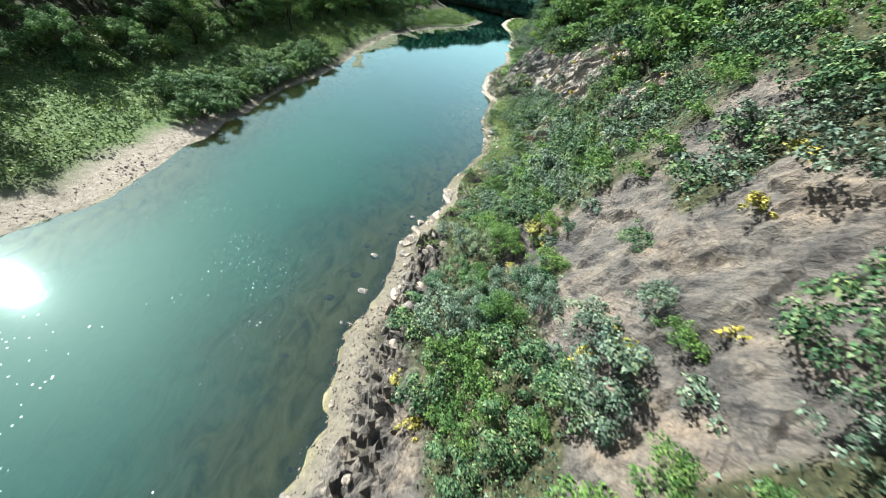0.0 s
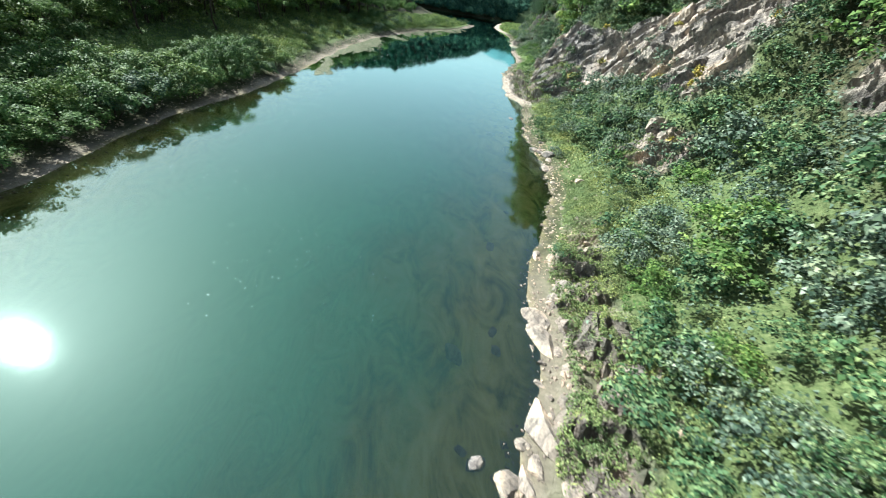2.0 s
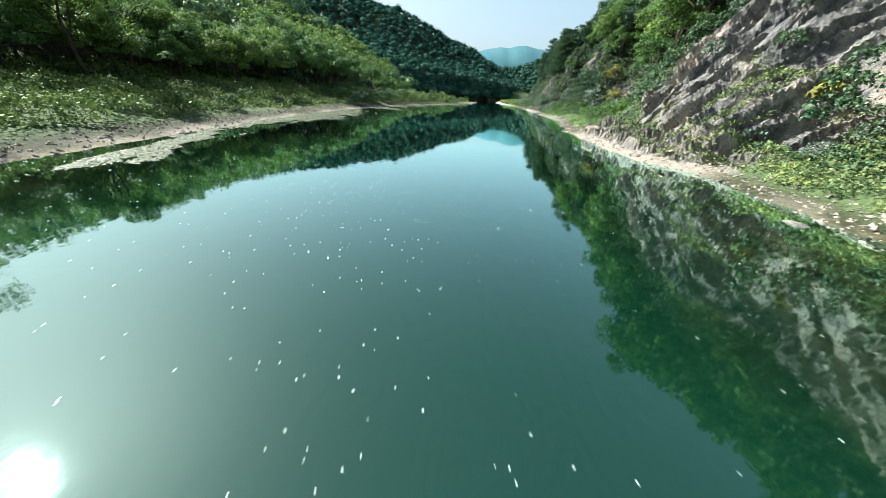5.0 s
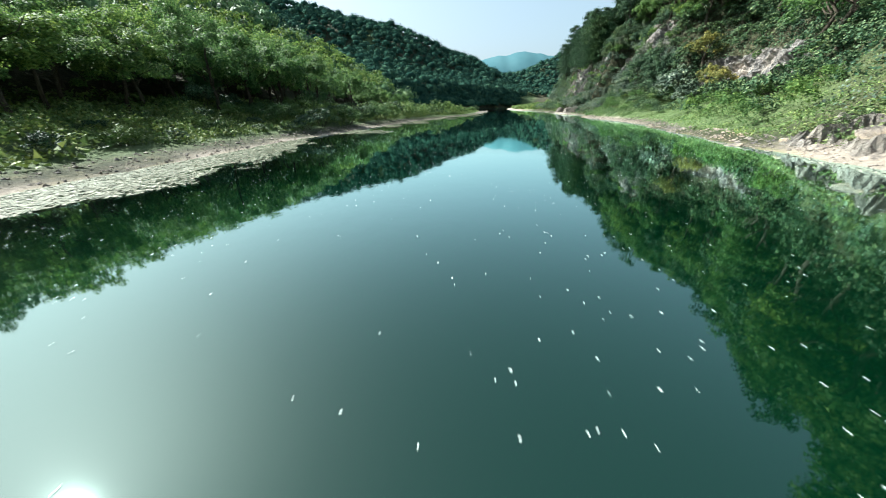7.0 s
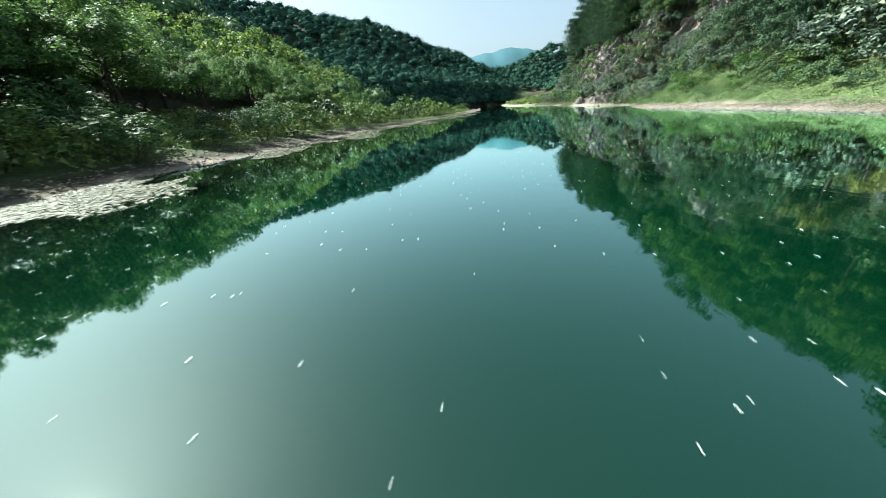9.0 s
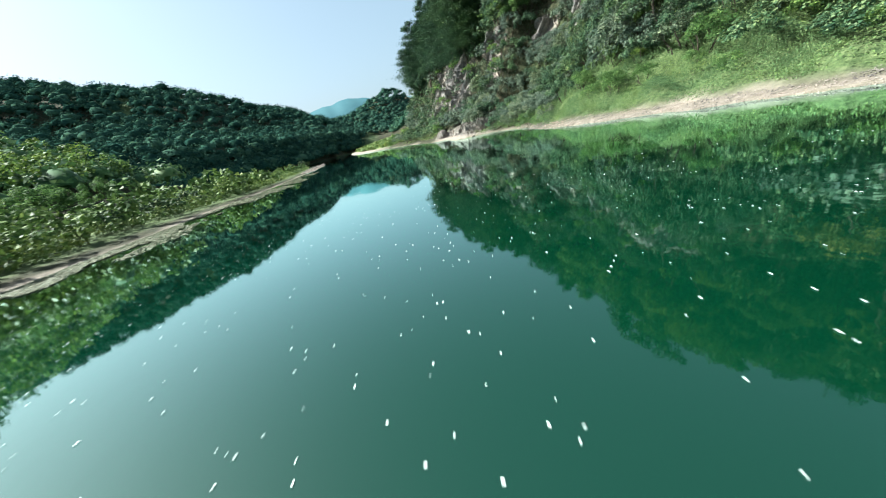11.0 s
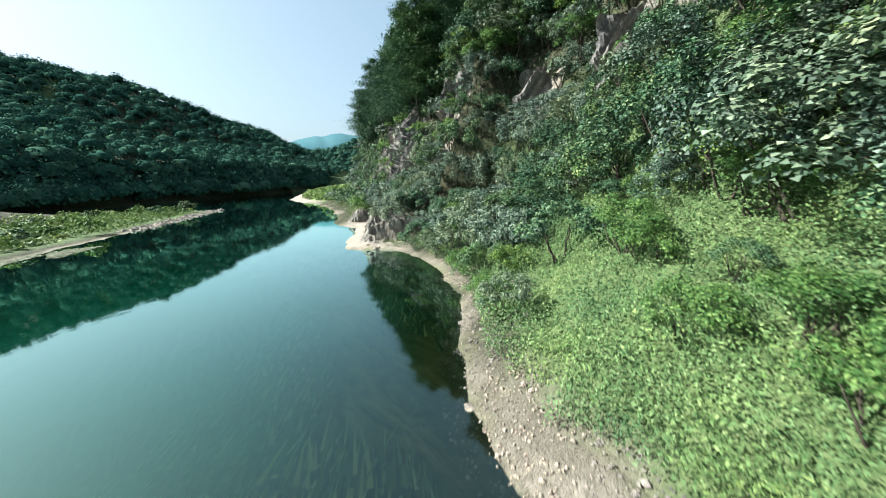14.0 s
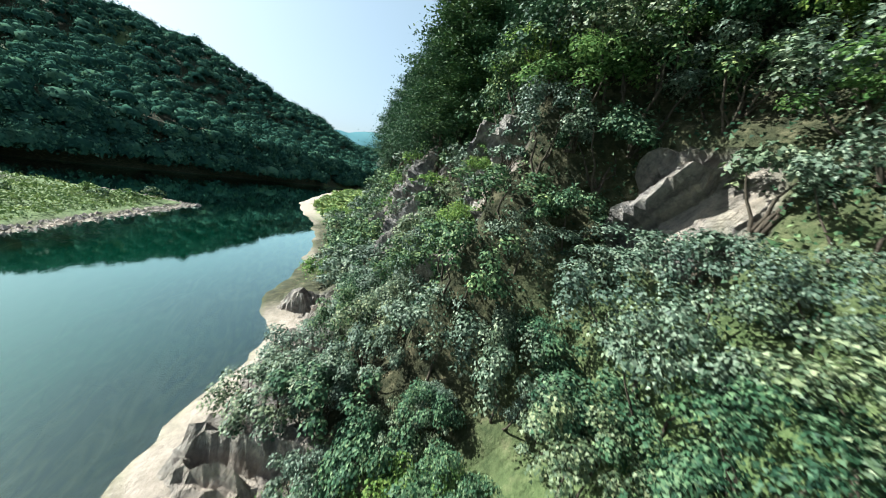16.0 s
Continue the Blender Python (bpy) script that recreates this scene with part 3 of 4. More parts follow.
def limb(rng, start, end, r0, r1, bend=0.15, steps=4):
    start, end = np.array(start, float), np.array(end, float)
    span = np.linalg.norm(end - start)
    pts = []
    for k in range(steps + 1):
        f = k / steps
        p = start + (end - start) * f + (rng.normal(size=3) * bend * span * 0.25 if 0 < k < steps else 0)
        pts.append((*p, r0 + (r1 - r0) * f))
    return pts


def lumpy_leaves(rng, n, radii, centre, lumps, leaf, droop=0.0, aspect=1.6):
    """Leaves on many small tufts that together fill an uneven crown."""
    radii, centre = np.array(radii, float), np.array(centre, float)
    u = rng.normal(size=(lumps, 3))
    u /= np.linalg.norm(u, axis=1, keepdims=True)
    u[:, 2] = np.where(u[:, 2] < -0.35, -u[:, 2], u[:, 2])
    tuft = centre + u * radii * rng.uniform(0.5, 1.0, (lumps, 1))
    size = radii.mean() * rng.uniform(0.6, 1.15, lumps) * 1.55 / lumps ** 0.5
    pick = rng.integers(0, lumps, n)
    v = rng.normal(size=(n, 3))
    v /= np.linalg.norm(v, axis=1, keepdims=True)
    v[:, 2] = np.where(v[:, 2] < -0.3, -v[:, 2], v[:, 2])
    c = tuft[pick] + v * (size[pick] * rng.uniform(0.55, 1.05, n))[:, None]
    c[:, 2] -= droop * np.linalg.norm((c - centre)[:, :2], axis=1)
    nrm = v + np.array([0, 0, 0.5]) + rng.normal(size=(n, 3)) * 0.45
    return blades(c, nrm, leaf, rng, aspect * 1.15)


LEAVES = {}


def plant(name, label, category, stem_name, stem_paths, leaves, leaf_mat, leaf_name="crown"):
    root = new(name)
    LEAVES[root] = (leaves, leaf_mat)
    tagged(root, label, category)
    v, f = tubes(stem_paths)
    for part_ob in (mesh_object(stem_name, v, f, BARK, True), mesh_object(leaf_name, *leaves, leaf_mat)):
        part_ob.parent = root
    return root


def shrub_kind(seed, label, mat, n=650, radii=(1.25, 1.25, 0.95), leaf=0.2, name="shrub", lumps=16, aspect=1.6):
    rng = np.random.default_rng(seed)
    stems = [limb(rng, (rng.uniform(-.1, .1), rng.uniform(-.1, .1), -0.5), (radii[0] * .55 * math.cos(a), radii[1] * .55 * math.sin(a), radii[2] * rng.uniform(.9, 1.3)), 0.045, 0.012)
             for a in rng.uniform(0, 2 * math.pi, 5)]
    leaves = lumpy_leaves(rng, n, radii, (0, 0, radii[2] * 0.85), lumps, leaf, 0.0, aspect)
    return plant(name, label, "shrub", "stem", stems, leaves, mat)


def tree_kind(seed, label, mat, height=6.5, spread=2.3, n=3400, leaf=0.16, name="tree", low=0.0):
    rng = np.random.default_rng(seed)
    h = height
    trunk = limb(rng, (0, 0, -0.8), (rng.uniform(-.4, .4), rng.uniform(-.4, .4), h * 0.8), 0.17, 0.04, 0.12, 6)
    limbs = [trunk]
    for k in range(6):
        a, z0 = rng.uniform(0, 6.28), h * rng.uniform(0.28, 0.6)
        limbs.append(limb(rng, (0, 0, z0), (spread * .75 * math.cos(a), spread * .75 * math.sin(a), z0 + h * rng.uniform(.15, .32)), 0.07, 0.018))
    leaves = lumpy_leaves(rng, n, (spread, spread, h * (0.36 + low)), (0, 0, h * (0.62 - low)), 40, leaf)
    return plant(name, label, "tree", "trunk", limbs, leaves, mat)


def pine_kind(seed, label, height=7.4, spread=2.9, n=15000):
    rng = np.random.default_rng(seed)
    limbs = [limb(rng, (0, 0, -0.8), (rng.uniform(-.6, .6), rng.uniform(-.6, .6), height), 0.19, 0.035, 0.1, 7)]
    cs, ns = [], []
    for k in range(24):
        f = k / 23
        z, a = height * (0.28 + 0.7 * f), k * 2.4 + rng.uniform(-.4, .4)
        reach = spread * (1.05 - 0.6 * f ** 1.6) * rng.uniform(0.7, 1.1)
        tip = np.array((reach * math.cos(a), reach * math.sin(a), z + 0.12 * reach))
        limbs.append(limb(rng, (0, 0, z - 0.2), tip, 0.05, 0.012))
        m = n // 24
        s = rng.uniform(0.35, 1.1, (m, 1))
        pad = np.array((0, 0, z)) * (1 - s) + tip * s + rng.normal(size=(m, 3)) * np.array((0.5, 0.5, 0.27)) * (0.6 + 0.5 * (1 - f))
        cs.append(pad)
        ns.append(rng.normal(size=(m, 3)) * 0.5 + np.array((0, 0, 1.0)))
    leaves = leaf_quads(np.concatenate(cs), np.concatenate(ns), 0.085, rng, 2.2)
    return plant("pine_tree", label, "pine tree", "trunk", limbs, leaves, NEEDLE, "needles")


def stand(x, y, z, s, rng, sink=0.1):
    return pose(x, y, z - sink, rng.uniform(-6, 6), rng.uniform(-6, 6), rng.uniform(0, 360)) @ Matrix.Diagonal((s * rng.uniform(.85, 1.2), s * rng.uniform(.85, 1.2), s * rng.uniform(.8, 1.2), 1))


def scatter(kinds, places, scale=(0.8, 1.25), group="", rng=RNG, sink=0.1, most=300, rest=("thicket", "", "shrub")):
    """Stand the kinds at the places, the nearest to the river as things of their own, the rest as one thicket a leaf colour."""
    used, joined = set(), {}
    for count, (x, y, z, k, *size) in enumerate(places):
        ob = kinds[k]
        m = stand(x, y, z, (size[0] if size else 1) * rng.uniform(*scale), rng, sink)
        if k in used and count >= most:
            (v, f), mat = LEAVES[ob]
            away = min(math.dist((x, y), q) for q in ((0, 3), (0, 14), (0, 26), (0, 40), (1, 56), (2, 75), (6, 92), (11, 108), (20, 118), (33, 131)))
            step, grow = (3, 1.55) if away < 14 else (6, 2.1) if away < 24 else (12, 2.9)
            quads = v.reshape(-1, 3, 3)[::step]
            mid = quads.mean(1, keepdims=True)
            v = (mid + (quads - mid) * grow).reshape(-1, 3)
            joined.setdefault(mat.name, []).append(v @ np.array(m.to_3x3()).T + np.array(m.translation))
            continue
        if k in used:
            ob = copy_thing(ob, m @ Matrix.Diagonal((*(1 / v for v in ob.scale), 1)))
        else:
            ob.matrix_basis = m
            used.add(k)
        if group:
            tagged(ob, group=group)
    for name, parts in joined.items():
        v = np.concatenate(parts)
        tagged(mesh_object(rest[0], v, np.arange(len(v)).reshape(-1, 3), bpy.data.materials[name]), rest[1], rest[2], kind="stuff")


def sown(n, y0, y1, d0, d1, gap, keep, rng, side="right"):
    """Places on a bank at random, at least gap apart, where keep(x, y, z, d) holds."""
    y = rng.uniform(y0, y1, n)
    d = rng.uniform(d0, d1, n)
    x = shore_right(y) + d if side == "right" else shore_left(y) - d
    z = ground(x, y)
    ok = keep(x, y, z, d)
    cells, out = {}, []
    for X, Y, Z, D in zip(x[ok], y[ok], z[ok], d[ok]):
        key = (int(X // gap), int(Y // gap), int(Z // gap))
        near = [p for i in (-1, 0, 1) for j in (-1, 0, 1) for k in (-1, 0, 1) for p in cells.get((key[0] + i, key[1] + j, key[2] + k), ())]
        if all((p[0] - X) ** 2 + (p[1] - Y) ** 2 + (p[2] - Z) ** 2 > gap * gap for p in near):
            cells.setdefault(key, []).append((X, Y, Z))
            out.append((X, Y, Z, D))
    return out


SHRUBS = [
    shrub_kind(1, "dense dark green leafy shrub on the rocky bank", LEAF_DEEP, 4200, leaf=0.068, lumps=26),
    shrub_kind(2, "broad dark green shrub rooted on the slope", LEAF_DEEP, 4200, (1.5, 1.3, 0.9), 0.07, lumps=28),
    shrub_kind(3, "grey-green shrub with pale leaf undersides on the slope", LEAF_GREY, 4200, (1.3, 1.4, 1.1), 0.068, lumps=34),
    shrub_kind(4, "fresh green leafy bush on the bank", LEAF_FRESH, 3800, (1.2, 1.2, 0.85), 0.065, lumps=28),
    shrub_kind(5, "small yellow-leaved bush on bare rock", LEAF_GOLD, 800, (0.75, 0.75, 0.5), 0.1, lumps=14),
    shrub_kind(6, "low dry grey-green scrub on bare rock", LEAF_GREY, 800, (0.8, 0.8, 0.42), 0.1, lumps=14),
    shrub_kind(7, "tall dark green shrub at the foot of the cliff", LEAF_DEEP, 6500, (1.7, 1.7, 1.9), 0.075, lumps=40),
    shrub_kind(8, "tall grey-green shrub with large leaves below the cliff", LEAF_GREY, 6500, (1.6, 1.7, 1.7), 0.08, lumps=36),
]
BANK_TREES = [
    tree_kind(11, "broadleaf tree with bright green crown on the cliff top", LEAF_FRESH, n=5200, leaf=0.14, low=0.1),
    tree_kind(12, "broadleaf tree with fresh green crown on the slope", LEAF_FRESH, 5.6, 2.4, n=5200, leaf=0.14, low=0.1),
    tree_kind(13, "tall dark broadleaf tree leaning from the cliff", LEAF_DEEP, 7.4, 2.4, n=5200, leaf=0.14, low=0.1),
]
PINES = [
    pine_kind(21, "dark pine tree with layered needles on the cliff edge"),
    pine_kind(22, "tall dark pine tree on the cliff edge", 8.8, 2.9),
]

rng = np.random.default_rng(3)


def shrub_ok(x, y, z, d):
    bare = bare_rock(x, y, z)
    n = fbm(x * 0.16, y * 0.16, 51)
    ok = (bare < 0.3) & (z < 24)
    ok &= ~((y > 84) & (y < 129.5) & (d < 8.2 - 2.6 * smooth(106, 117, y)))           # open grass below the cliff
    ok &= ~((y > 137) & (y < 150) & (d < 2.8)) & ~((y >= 150) & (d < 2.2)) & ~((y > 131) & (y <= 137) & (d < 0.9)) & ~((y > 120) & (y <= 127.5) & (d < 3.0))
    ok &= ~((y < 35) & (d < 3.2)) & ~((y >= 35) & (y < 84) & (d < 3.6) & (n < 0.25))
    ok &= ~((y > 67) & (y < 84) & (d < 4.6))
    ok &= ~((((y > 127.4) & (y < 131.8)) | ((y > 133.2) & (y < 136.4))) & (z > 6.2) & (z < 9.0)) & ~((y > 138) & (y < 143.5) & (z > 3.8) & (z < 9.4)) & ~((y > 99) & (y < 114) & (z > 2.4) & (z < 6.2) & (n < 0.3))
    ok &= y < 178 - 0.2 * d
    return ok


places = []
for X, Y, Z, D in sown(10500, -12, 176, 0.7, 17, 1.25, shrub_ok, rng):
    if Y < 42 and D > 3 and rng.random() < 0.26:
        continue
    tone = fbm(X * 0.12, Y * 0.12, 52)
    k = 0 if tone < -0.2 else 1 if tone < 0.05 else 3 if tone > 0.42 else 2 if rng.random() < 0.5 else 0
    if 118 < Y < 150 and Z < 8:
        k = 2 if rng.random() < 0.65 else int(rng.integers(0, 2))
    if Y < 40 and rng.random() < 0.3:
        k = 3
    low = 0.95 if Y < 36 and D > 3 else 0.62 if D < 5 and Y < 84 else 0.8 if Y < 84 else 0.95
    places.append((X, Y, Z, k, low))
for X, Y, Z, D in sown(420, 90, 127, 2.8, 8.5, 1.9, lambda x, y, z, d: z < 3.6, rng):
    places.append((X, Y, Z + 0.15, 3 if rng.random() < 0.6 else 0, rng.uniform(0.45, 0.85)))
for X, Y, Z, D in sown(1600, -12, 52, 17, 30, 1.7, lambda x, y, z, d: z < 34, rng):
    places.append((X, Y, Z, int(rng.integers(0, 4)), 1.1))
for X, Y, Z, D in sown(500, 112, 130, 3.2, 9, 1.5, lambda x, y, z, d: fbm(x * 0.3, y * 0.3, 253) > 0.0, rng):
    places.append((X, Y, Z + 0.35, 0 if rng.random() < 0.4 else 3, rng.uniform(0.4, 0.8)))
for X, Y, Z, D in sown(1100, 78, 122, 13, 24, 1.9, lambda x, y, z, d: z > 6, rng):
    places.append((X, Y, Z, int(rng.integers(0, 2)), 1.4))
for X, Y, Z, D in sown(900, 118, 150, 8.5, 17, 1.35, lambda x, y, z, d: (z > 8.8) & (bare_rock(x, y, z) < 0.4), rng):
    places.append((X, Y, Z + 0.2, int(rng.choice((0, 1, 3, 3))), 1.0))
for X, Y, Z, D in sown(1500, 112, 131, 5.6, 9.5, 1.75, lambda x, y, z, d: (d > 8.4 - 2.6 * smooth(106, 117, y)) & (z < 5.2), rng):
    places.append((X, Y, Z - 0.2, 6 if rng.random() < 0.6 else 7, rng.uniform(0.8, 1.15) if Y < 124 else rng.uniform(0.5, 0.75)))
for X, Y, Z, D in sown(700, 129, 150, 3.6, 8, 2.0, lambda x, y, z, d: z < 3.8, rng):
    places.append((X, Y, Z - 0.2, 7 if rng.random() < 0.6 else 6, rng.uniform(0.45, 0.7)))
# single bushes on the first slabs and the slope after them
places += [(X, Y, float(ground(X, Y)), k, size) for X, Y, k, size in (
    (12.0, 6.9, 6, 1.05), (11.4, 5.0, 7, 1.0), (9.3, 8.6, 7, 0.95), (9.6, 11.3, 7, 0.7), (11.5, 9.6, 3, 0.75), (11.2, 11.1, 7, 0.5), (12.1, 14.9, 0, 0.7),
    (9.8, 5.7, 3, 0.7), (8.1, 8.1, 3, 0.5), (6.6, 16.2, 0, 0.9), (7.2, 14.0, 1, 0.9), (12.9, 5.6, 6, 0.9), (10.5, 4.6, 3, 0.8), (10.4, 10.0, 4, 0.9), (12.4, 9.0, 4, 0.8),
    (9.7, 10.2, 4, 0.8), (17.8, 20.0, 6, 1.0), (15.4, 17.6, 6, 1.0), (16.2, 18.9, 7, 0.9), (11.0, 25.5, 6, 1.0), (9.6, 24.8, 6, 0.8), (14.8, 28.0, 6, 1.0),
    (15.5, 31.5, 6, 1.0), (14.0, 33.0, 1, 1.2), (12.2, 24.4, 6, 0.9), (8.3, 22.4, 3, 1.0), (10.9, 20.7, 4, 1.3), (17.9, 32.6, 4, 1.2),
    (17.5, 51.0, 6, 0.9), (16.4, 50.6, 1, 1.0), (19.8, 66.0, 6, 1.0), (13.2, 29.6, 7, 1.0), (16.8, 36.0, 6, 1.1), (17.6, 40.0, 7, 1.0), (18.2, 43.0, 6, 1.0))]
for X, Y, Z, D in sown(260, 125.5, 136.5, 0.5, 4.2, 1.2, lambda x, y, z, d: d < 1.6 + 2.6 * smooth(127, 131, y), rng):
    places.append((X, Y, Z - 0.1, 2 if rng.random() < 0.5 else 3, rng.uniform(0.4, 0.7)))
scrub = []
for X, Y, Z, D in sown(5200, -5, 160, 2.5, 16, 1.1, lambda x, y, z, d: (bare_rock(x, y, z) > 0.3) & (z > 1.2), rng):
    if rng.random() < (0.3 if Y > 126 else 0.7 if Y > 60 else 0.72 if Y < 16 else 0.5):
        continue
    pick = rng.random()
    scrub.append((X, Y, Z, 4 if pick < 0.2 and Y < 118 else 5 if pick < 0.55 else 3 if pick < 0.7 else 2 if pick < 0.88 else 0, rng.uniform(0.5, 1.0)))
near_first = sorted(places + scrub, key=lambda q: min(math.dist(q[:3], (33, 131, 6)) * 1.0, math.dist(q[:3], (6, 18, 8)) * 2.2))
scatter(SHRUBS, near_first, group="shrubs on the rocky bank", rng=rng, most=300, rest=("thicket", "mixed green shrubs crowding the rocky slope", "shrubs"))

tops = sown(2600, -10, 174, 9.5, 24, 2.5, lambda x, y, z, d: (z > 8.5) & (bare_rock(x, y, z) < 0.4) & ~((y < 40) & (d < 19)) & (y < 176) & ~((y > 113) & (y < 147) & (d < 10.4)), rng)
tall = sown(1500, 80, 136, 9.5, 19, 2.7, lambda x, y, z, d: (z > 4.5) & ((y < 100) | (z > 8.5)) & ((y < 113) | (d > 10.8)), rng)
scatter(BANK_TREES, [(X, Y, Z, int(rng.integers(0, 3)), 1.5 if Y < 106 else 1.35) for X, Y, Z, D in tall] + [(X, Y, Z, int(rng.integers(0, 3)), 1.0 if D < 12 else 1.15) for X, Y, Z, D in sorted(tops, key=lambda q: math.dist(q[:3], (33, 131, 7))) if not (146 < Y < 172 and D < 14)],
        group="trees on the cliff top", rng=rng, scale=(0.75, 1.15), most=160, rest=("cliff_top_woods", "green trees crowding the cliff top", "trees"))
GOLD_TREES = [tree_kind(14, "small tree with golden yellow autumn leaves on the cliff", LEAF_GOLD, 3.4, 1.7, 2400, 0.12)]
scatter(GOLD_TREES, [(X, Y, float(ground(X, Y)), 0, s) for X, Y, s in ((34.9, 110.6, 0.95), (35.9, 112.9, 1.05), (33.6, 107.6, 0.7))], rng=rng)
pines = sown(1100, 136, 176, 6.8, 14, 2.2, lambda x, y, z, d: (z > 7.0) & ((y > 146) | ((d > 12.5) & (y > 139))), rng)
scatter(PINES, [(X, Y, Z, int(rng.integers(0, 2)), 0.94 if Y > 147 else 0.9) for X, Y, Z, D in pines], group="pines on the cliff edge", rng=rng, scale=(0.8, 1.15))

# ---- left bank ----
WILLOWS = [
    shrub_kind(31, "bushy light green willow at the water's edge", LEAF_WILLOW, 2600, (1.9, 1.9, 1.5), 0.115, "willow_bush", 24, 2.2),
    shrub_kind(32, "broad green willow thicket on the low bank", LEAF_WILLOW, 2600, (2.2, 1.7, 1.3), 0.115, "willow_bush", 24, 2.2),
    shrub_kind(33, "dark green bush on the low grassy bank", LEAF_DEEP, 2400, (1.7, 1.7, 1.3), 0.12, "willow_bush", 22),
]
FAR_TREES = [
    tree_kind(41, "broadleaf tree with green crown behind the bank", LEAF_BANK, 6.5, 2.8, 7000, 0.105),
    tree_kind(42, "spreading green broadleaf tree behind the bank", LEAF_FRESH, 5.6, 3.0, 7000, 0.105),
    tree_kind(43, "lighter green broadleaf tree behind the bank", LEAF_BANK, 5.0, 2.6, 7000, 0.105),
    tree_kind(44, "large tree with green crown hanging to the ground", LEAF_BANK, 7.6, 3.5, 13000, 0.135, low=0.12),
    tree_kind(45, "large rounded tree with fresh green crown behind the grass strip", LEAF_BANK, 6.6, 3.4, 13000, 0.135, low=0.12),
]


def willow_ok(x, y, z, d):
    n = fbm(x * 0.1, y * 0.06, 61)
    near = smooth(30, 34, y) * smooth(68, 60, y) * (d < 4.5)
    strip = (y > 60) & (y < 92) & (d > 2.6) & (d < 9) & (n > -0.25)
    spit = (y > 92) & (y < 177) & (d > 1.8) & (d < 10) & (n > -0.2)
    early = (y < 40) & (d > 7) & (n > -0.05)
    mid = (y >= 36) & (y < 62) & (d >= 4) & (n > -0.05)
    return (near > 0.5) | strip | spit | early | mid


spots = [(X, Y, Z, int(rng.integers(0, 2)), 0.68) for X, Y, Z, D in sown(900, 33, 58, 1.3, 6, 1.5, lambda x, y, z, d: d > 0, rng, "left")]
for X, Y, Z, D in sown(5600, 0, 177, 1.0, 15, 1.9, willow_ok, rng, "left"):
    k = 2 if rng.random() < (0.15 if Y < 64 else 0.3) else int(rng.integers(0, 2))
    spots.append((X, Y, Z, k, 0.45 if Y > 150 else 0.6 if Y > 98 else 0.3 if Y > 62 else 0.7 if 30 < Y < 62 else 0.8))
scatter(WILLOWS, sorted(spots, key=lambda q: abs(q[1] - 60)), group="willows along the low bank", rng=rng, most=150, rest=("willow_thicket", "light green willow thicket on the low bank", "shrubs"))
wood = sown(5600, 4, 178, 10.5, 44, 3.0, lambda x, y, z, d: (x < -7 + 0.02 * y) & (d > 10.5 + 14 * smooth(105, 155, y)), rng, "left")
edge_trees = sown(1300, 62, 150, 8.0, 17, 3.1, lambda x, y, z, d: d > 9.2 + 5 * smooth(108, 150, y), rng, "left")
scatter(FAR_TREES, [(X, Y, Z, 3 if rng.random() < 0.35 else 4, 0.75 - 0.2 * float(smooth(105, 140, Y))) for X, Y, Z, D in edge_trees] + [(X, Y, Z, int(rng.integers(0, 3)), 0.9) for X, Y, Z, D in sorted(wood, key=lambda q: q[3])], group="trees behind the low bank", rng=rng, scale=(0.7, 1.2), most=180, rest=("bank_woods", "dense green trees behind the low bank", "trees"))


# ---- woods on the hills: too many to count ----
def woods(name, label, x, y, leaf=0.5, sprays=130, radius=2.6, mat=FOREST, seed=71):
    rng = np.random.default_rng(seed)
    z = ground(x, y)
    n = len(x)
    r = radius * rng.uniform(0.65, 1.35, n)
    bm = bmesh.new()
    bmesh.ops.create_icosphere(bm, subdivisions=2, radius=1.0)
    bmesh.ops.delete(bm, geom=[w for w in bm.verts if w.co.z < -0.45], context="VERTS")
    bmesh.ops.triangulate(bm, faces=bm.faces[:])
    ball = np.array([w.co[:] for w in bm.verts])
    tri = np.array([[w.index for w in fc.verts] for fc in bm.faces])
    bm.free()
    k = len(ball)
    wob = 1 + 0.16 * rng.normal(size=(n, k, 1)).clip(-1.3, 1.3)
    top = np.stack([x, y, z + r * 0.75], 1)
    v = top[:, None] + ball[None] * 0.66 * wob * r[:, None, None] * np.array((1, 1, 0.85))
    f = tri[None] + (np.arange(n) * k)[:, None, None]
    # loose sprays break the outlines
    u = rng.normal(size=(n, sprays, 3))
    u /= np.linalg.norm(u, axis=2, keepdims=True)
    u[..., 2] = np.abs(u[..., 2]) - 0.2
    c = top[:, None] + u * r[:, None, None] * (1 + 0.2 * np.sin(5 * u[..., :1] + 7 * u[..., 1:2] + np.arange(n)[:, None, None])) * rng.uniform(0.78, 1.1, (n, sprays, 1))
    lv, lf = leaf_quads(c.reshape(-1, 3), (u + rng.normal(size=u.shape) * 0.4).reshape(-1, 3), np.repeat(leaf * r / radius, sprays), rng, 1.3)
    lt = lf[:, (1, 2, 3)] + n * k
    return tagged(mesh_object(name, np.concatenate([v.reshape(-1, 3), lv]), np.concatenate([f.reshape(-1, 3), lt]), mat, np.arange(len(f) * len(tri) + len(lt)) < len(f) * len(tri)), label, "forest", kind="stuff")


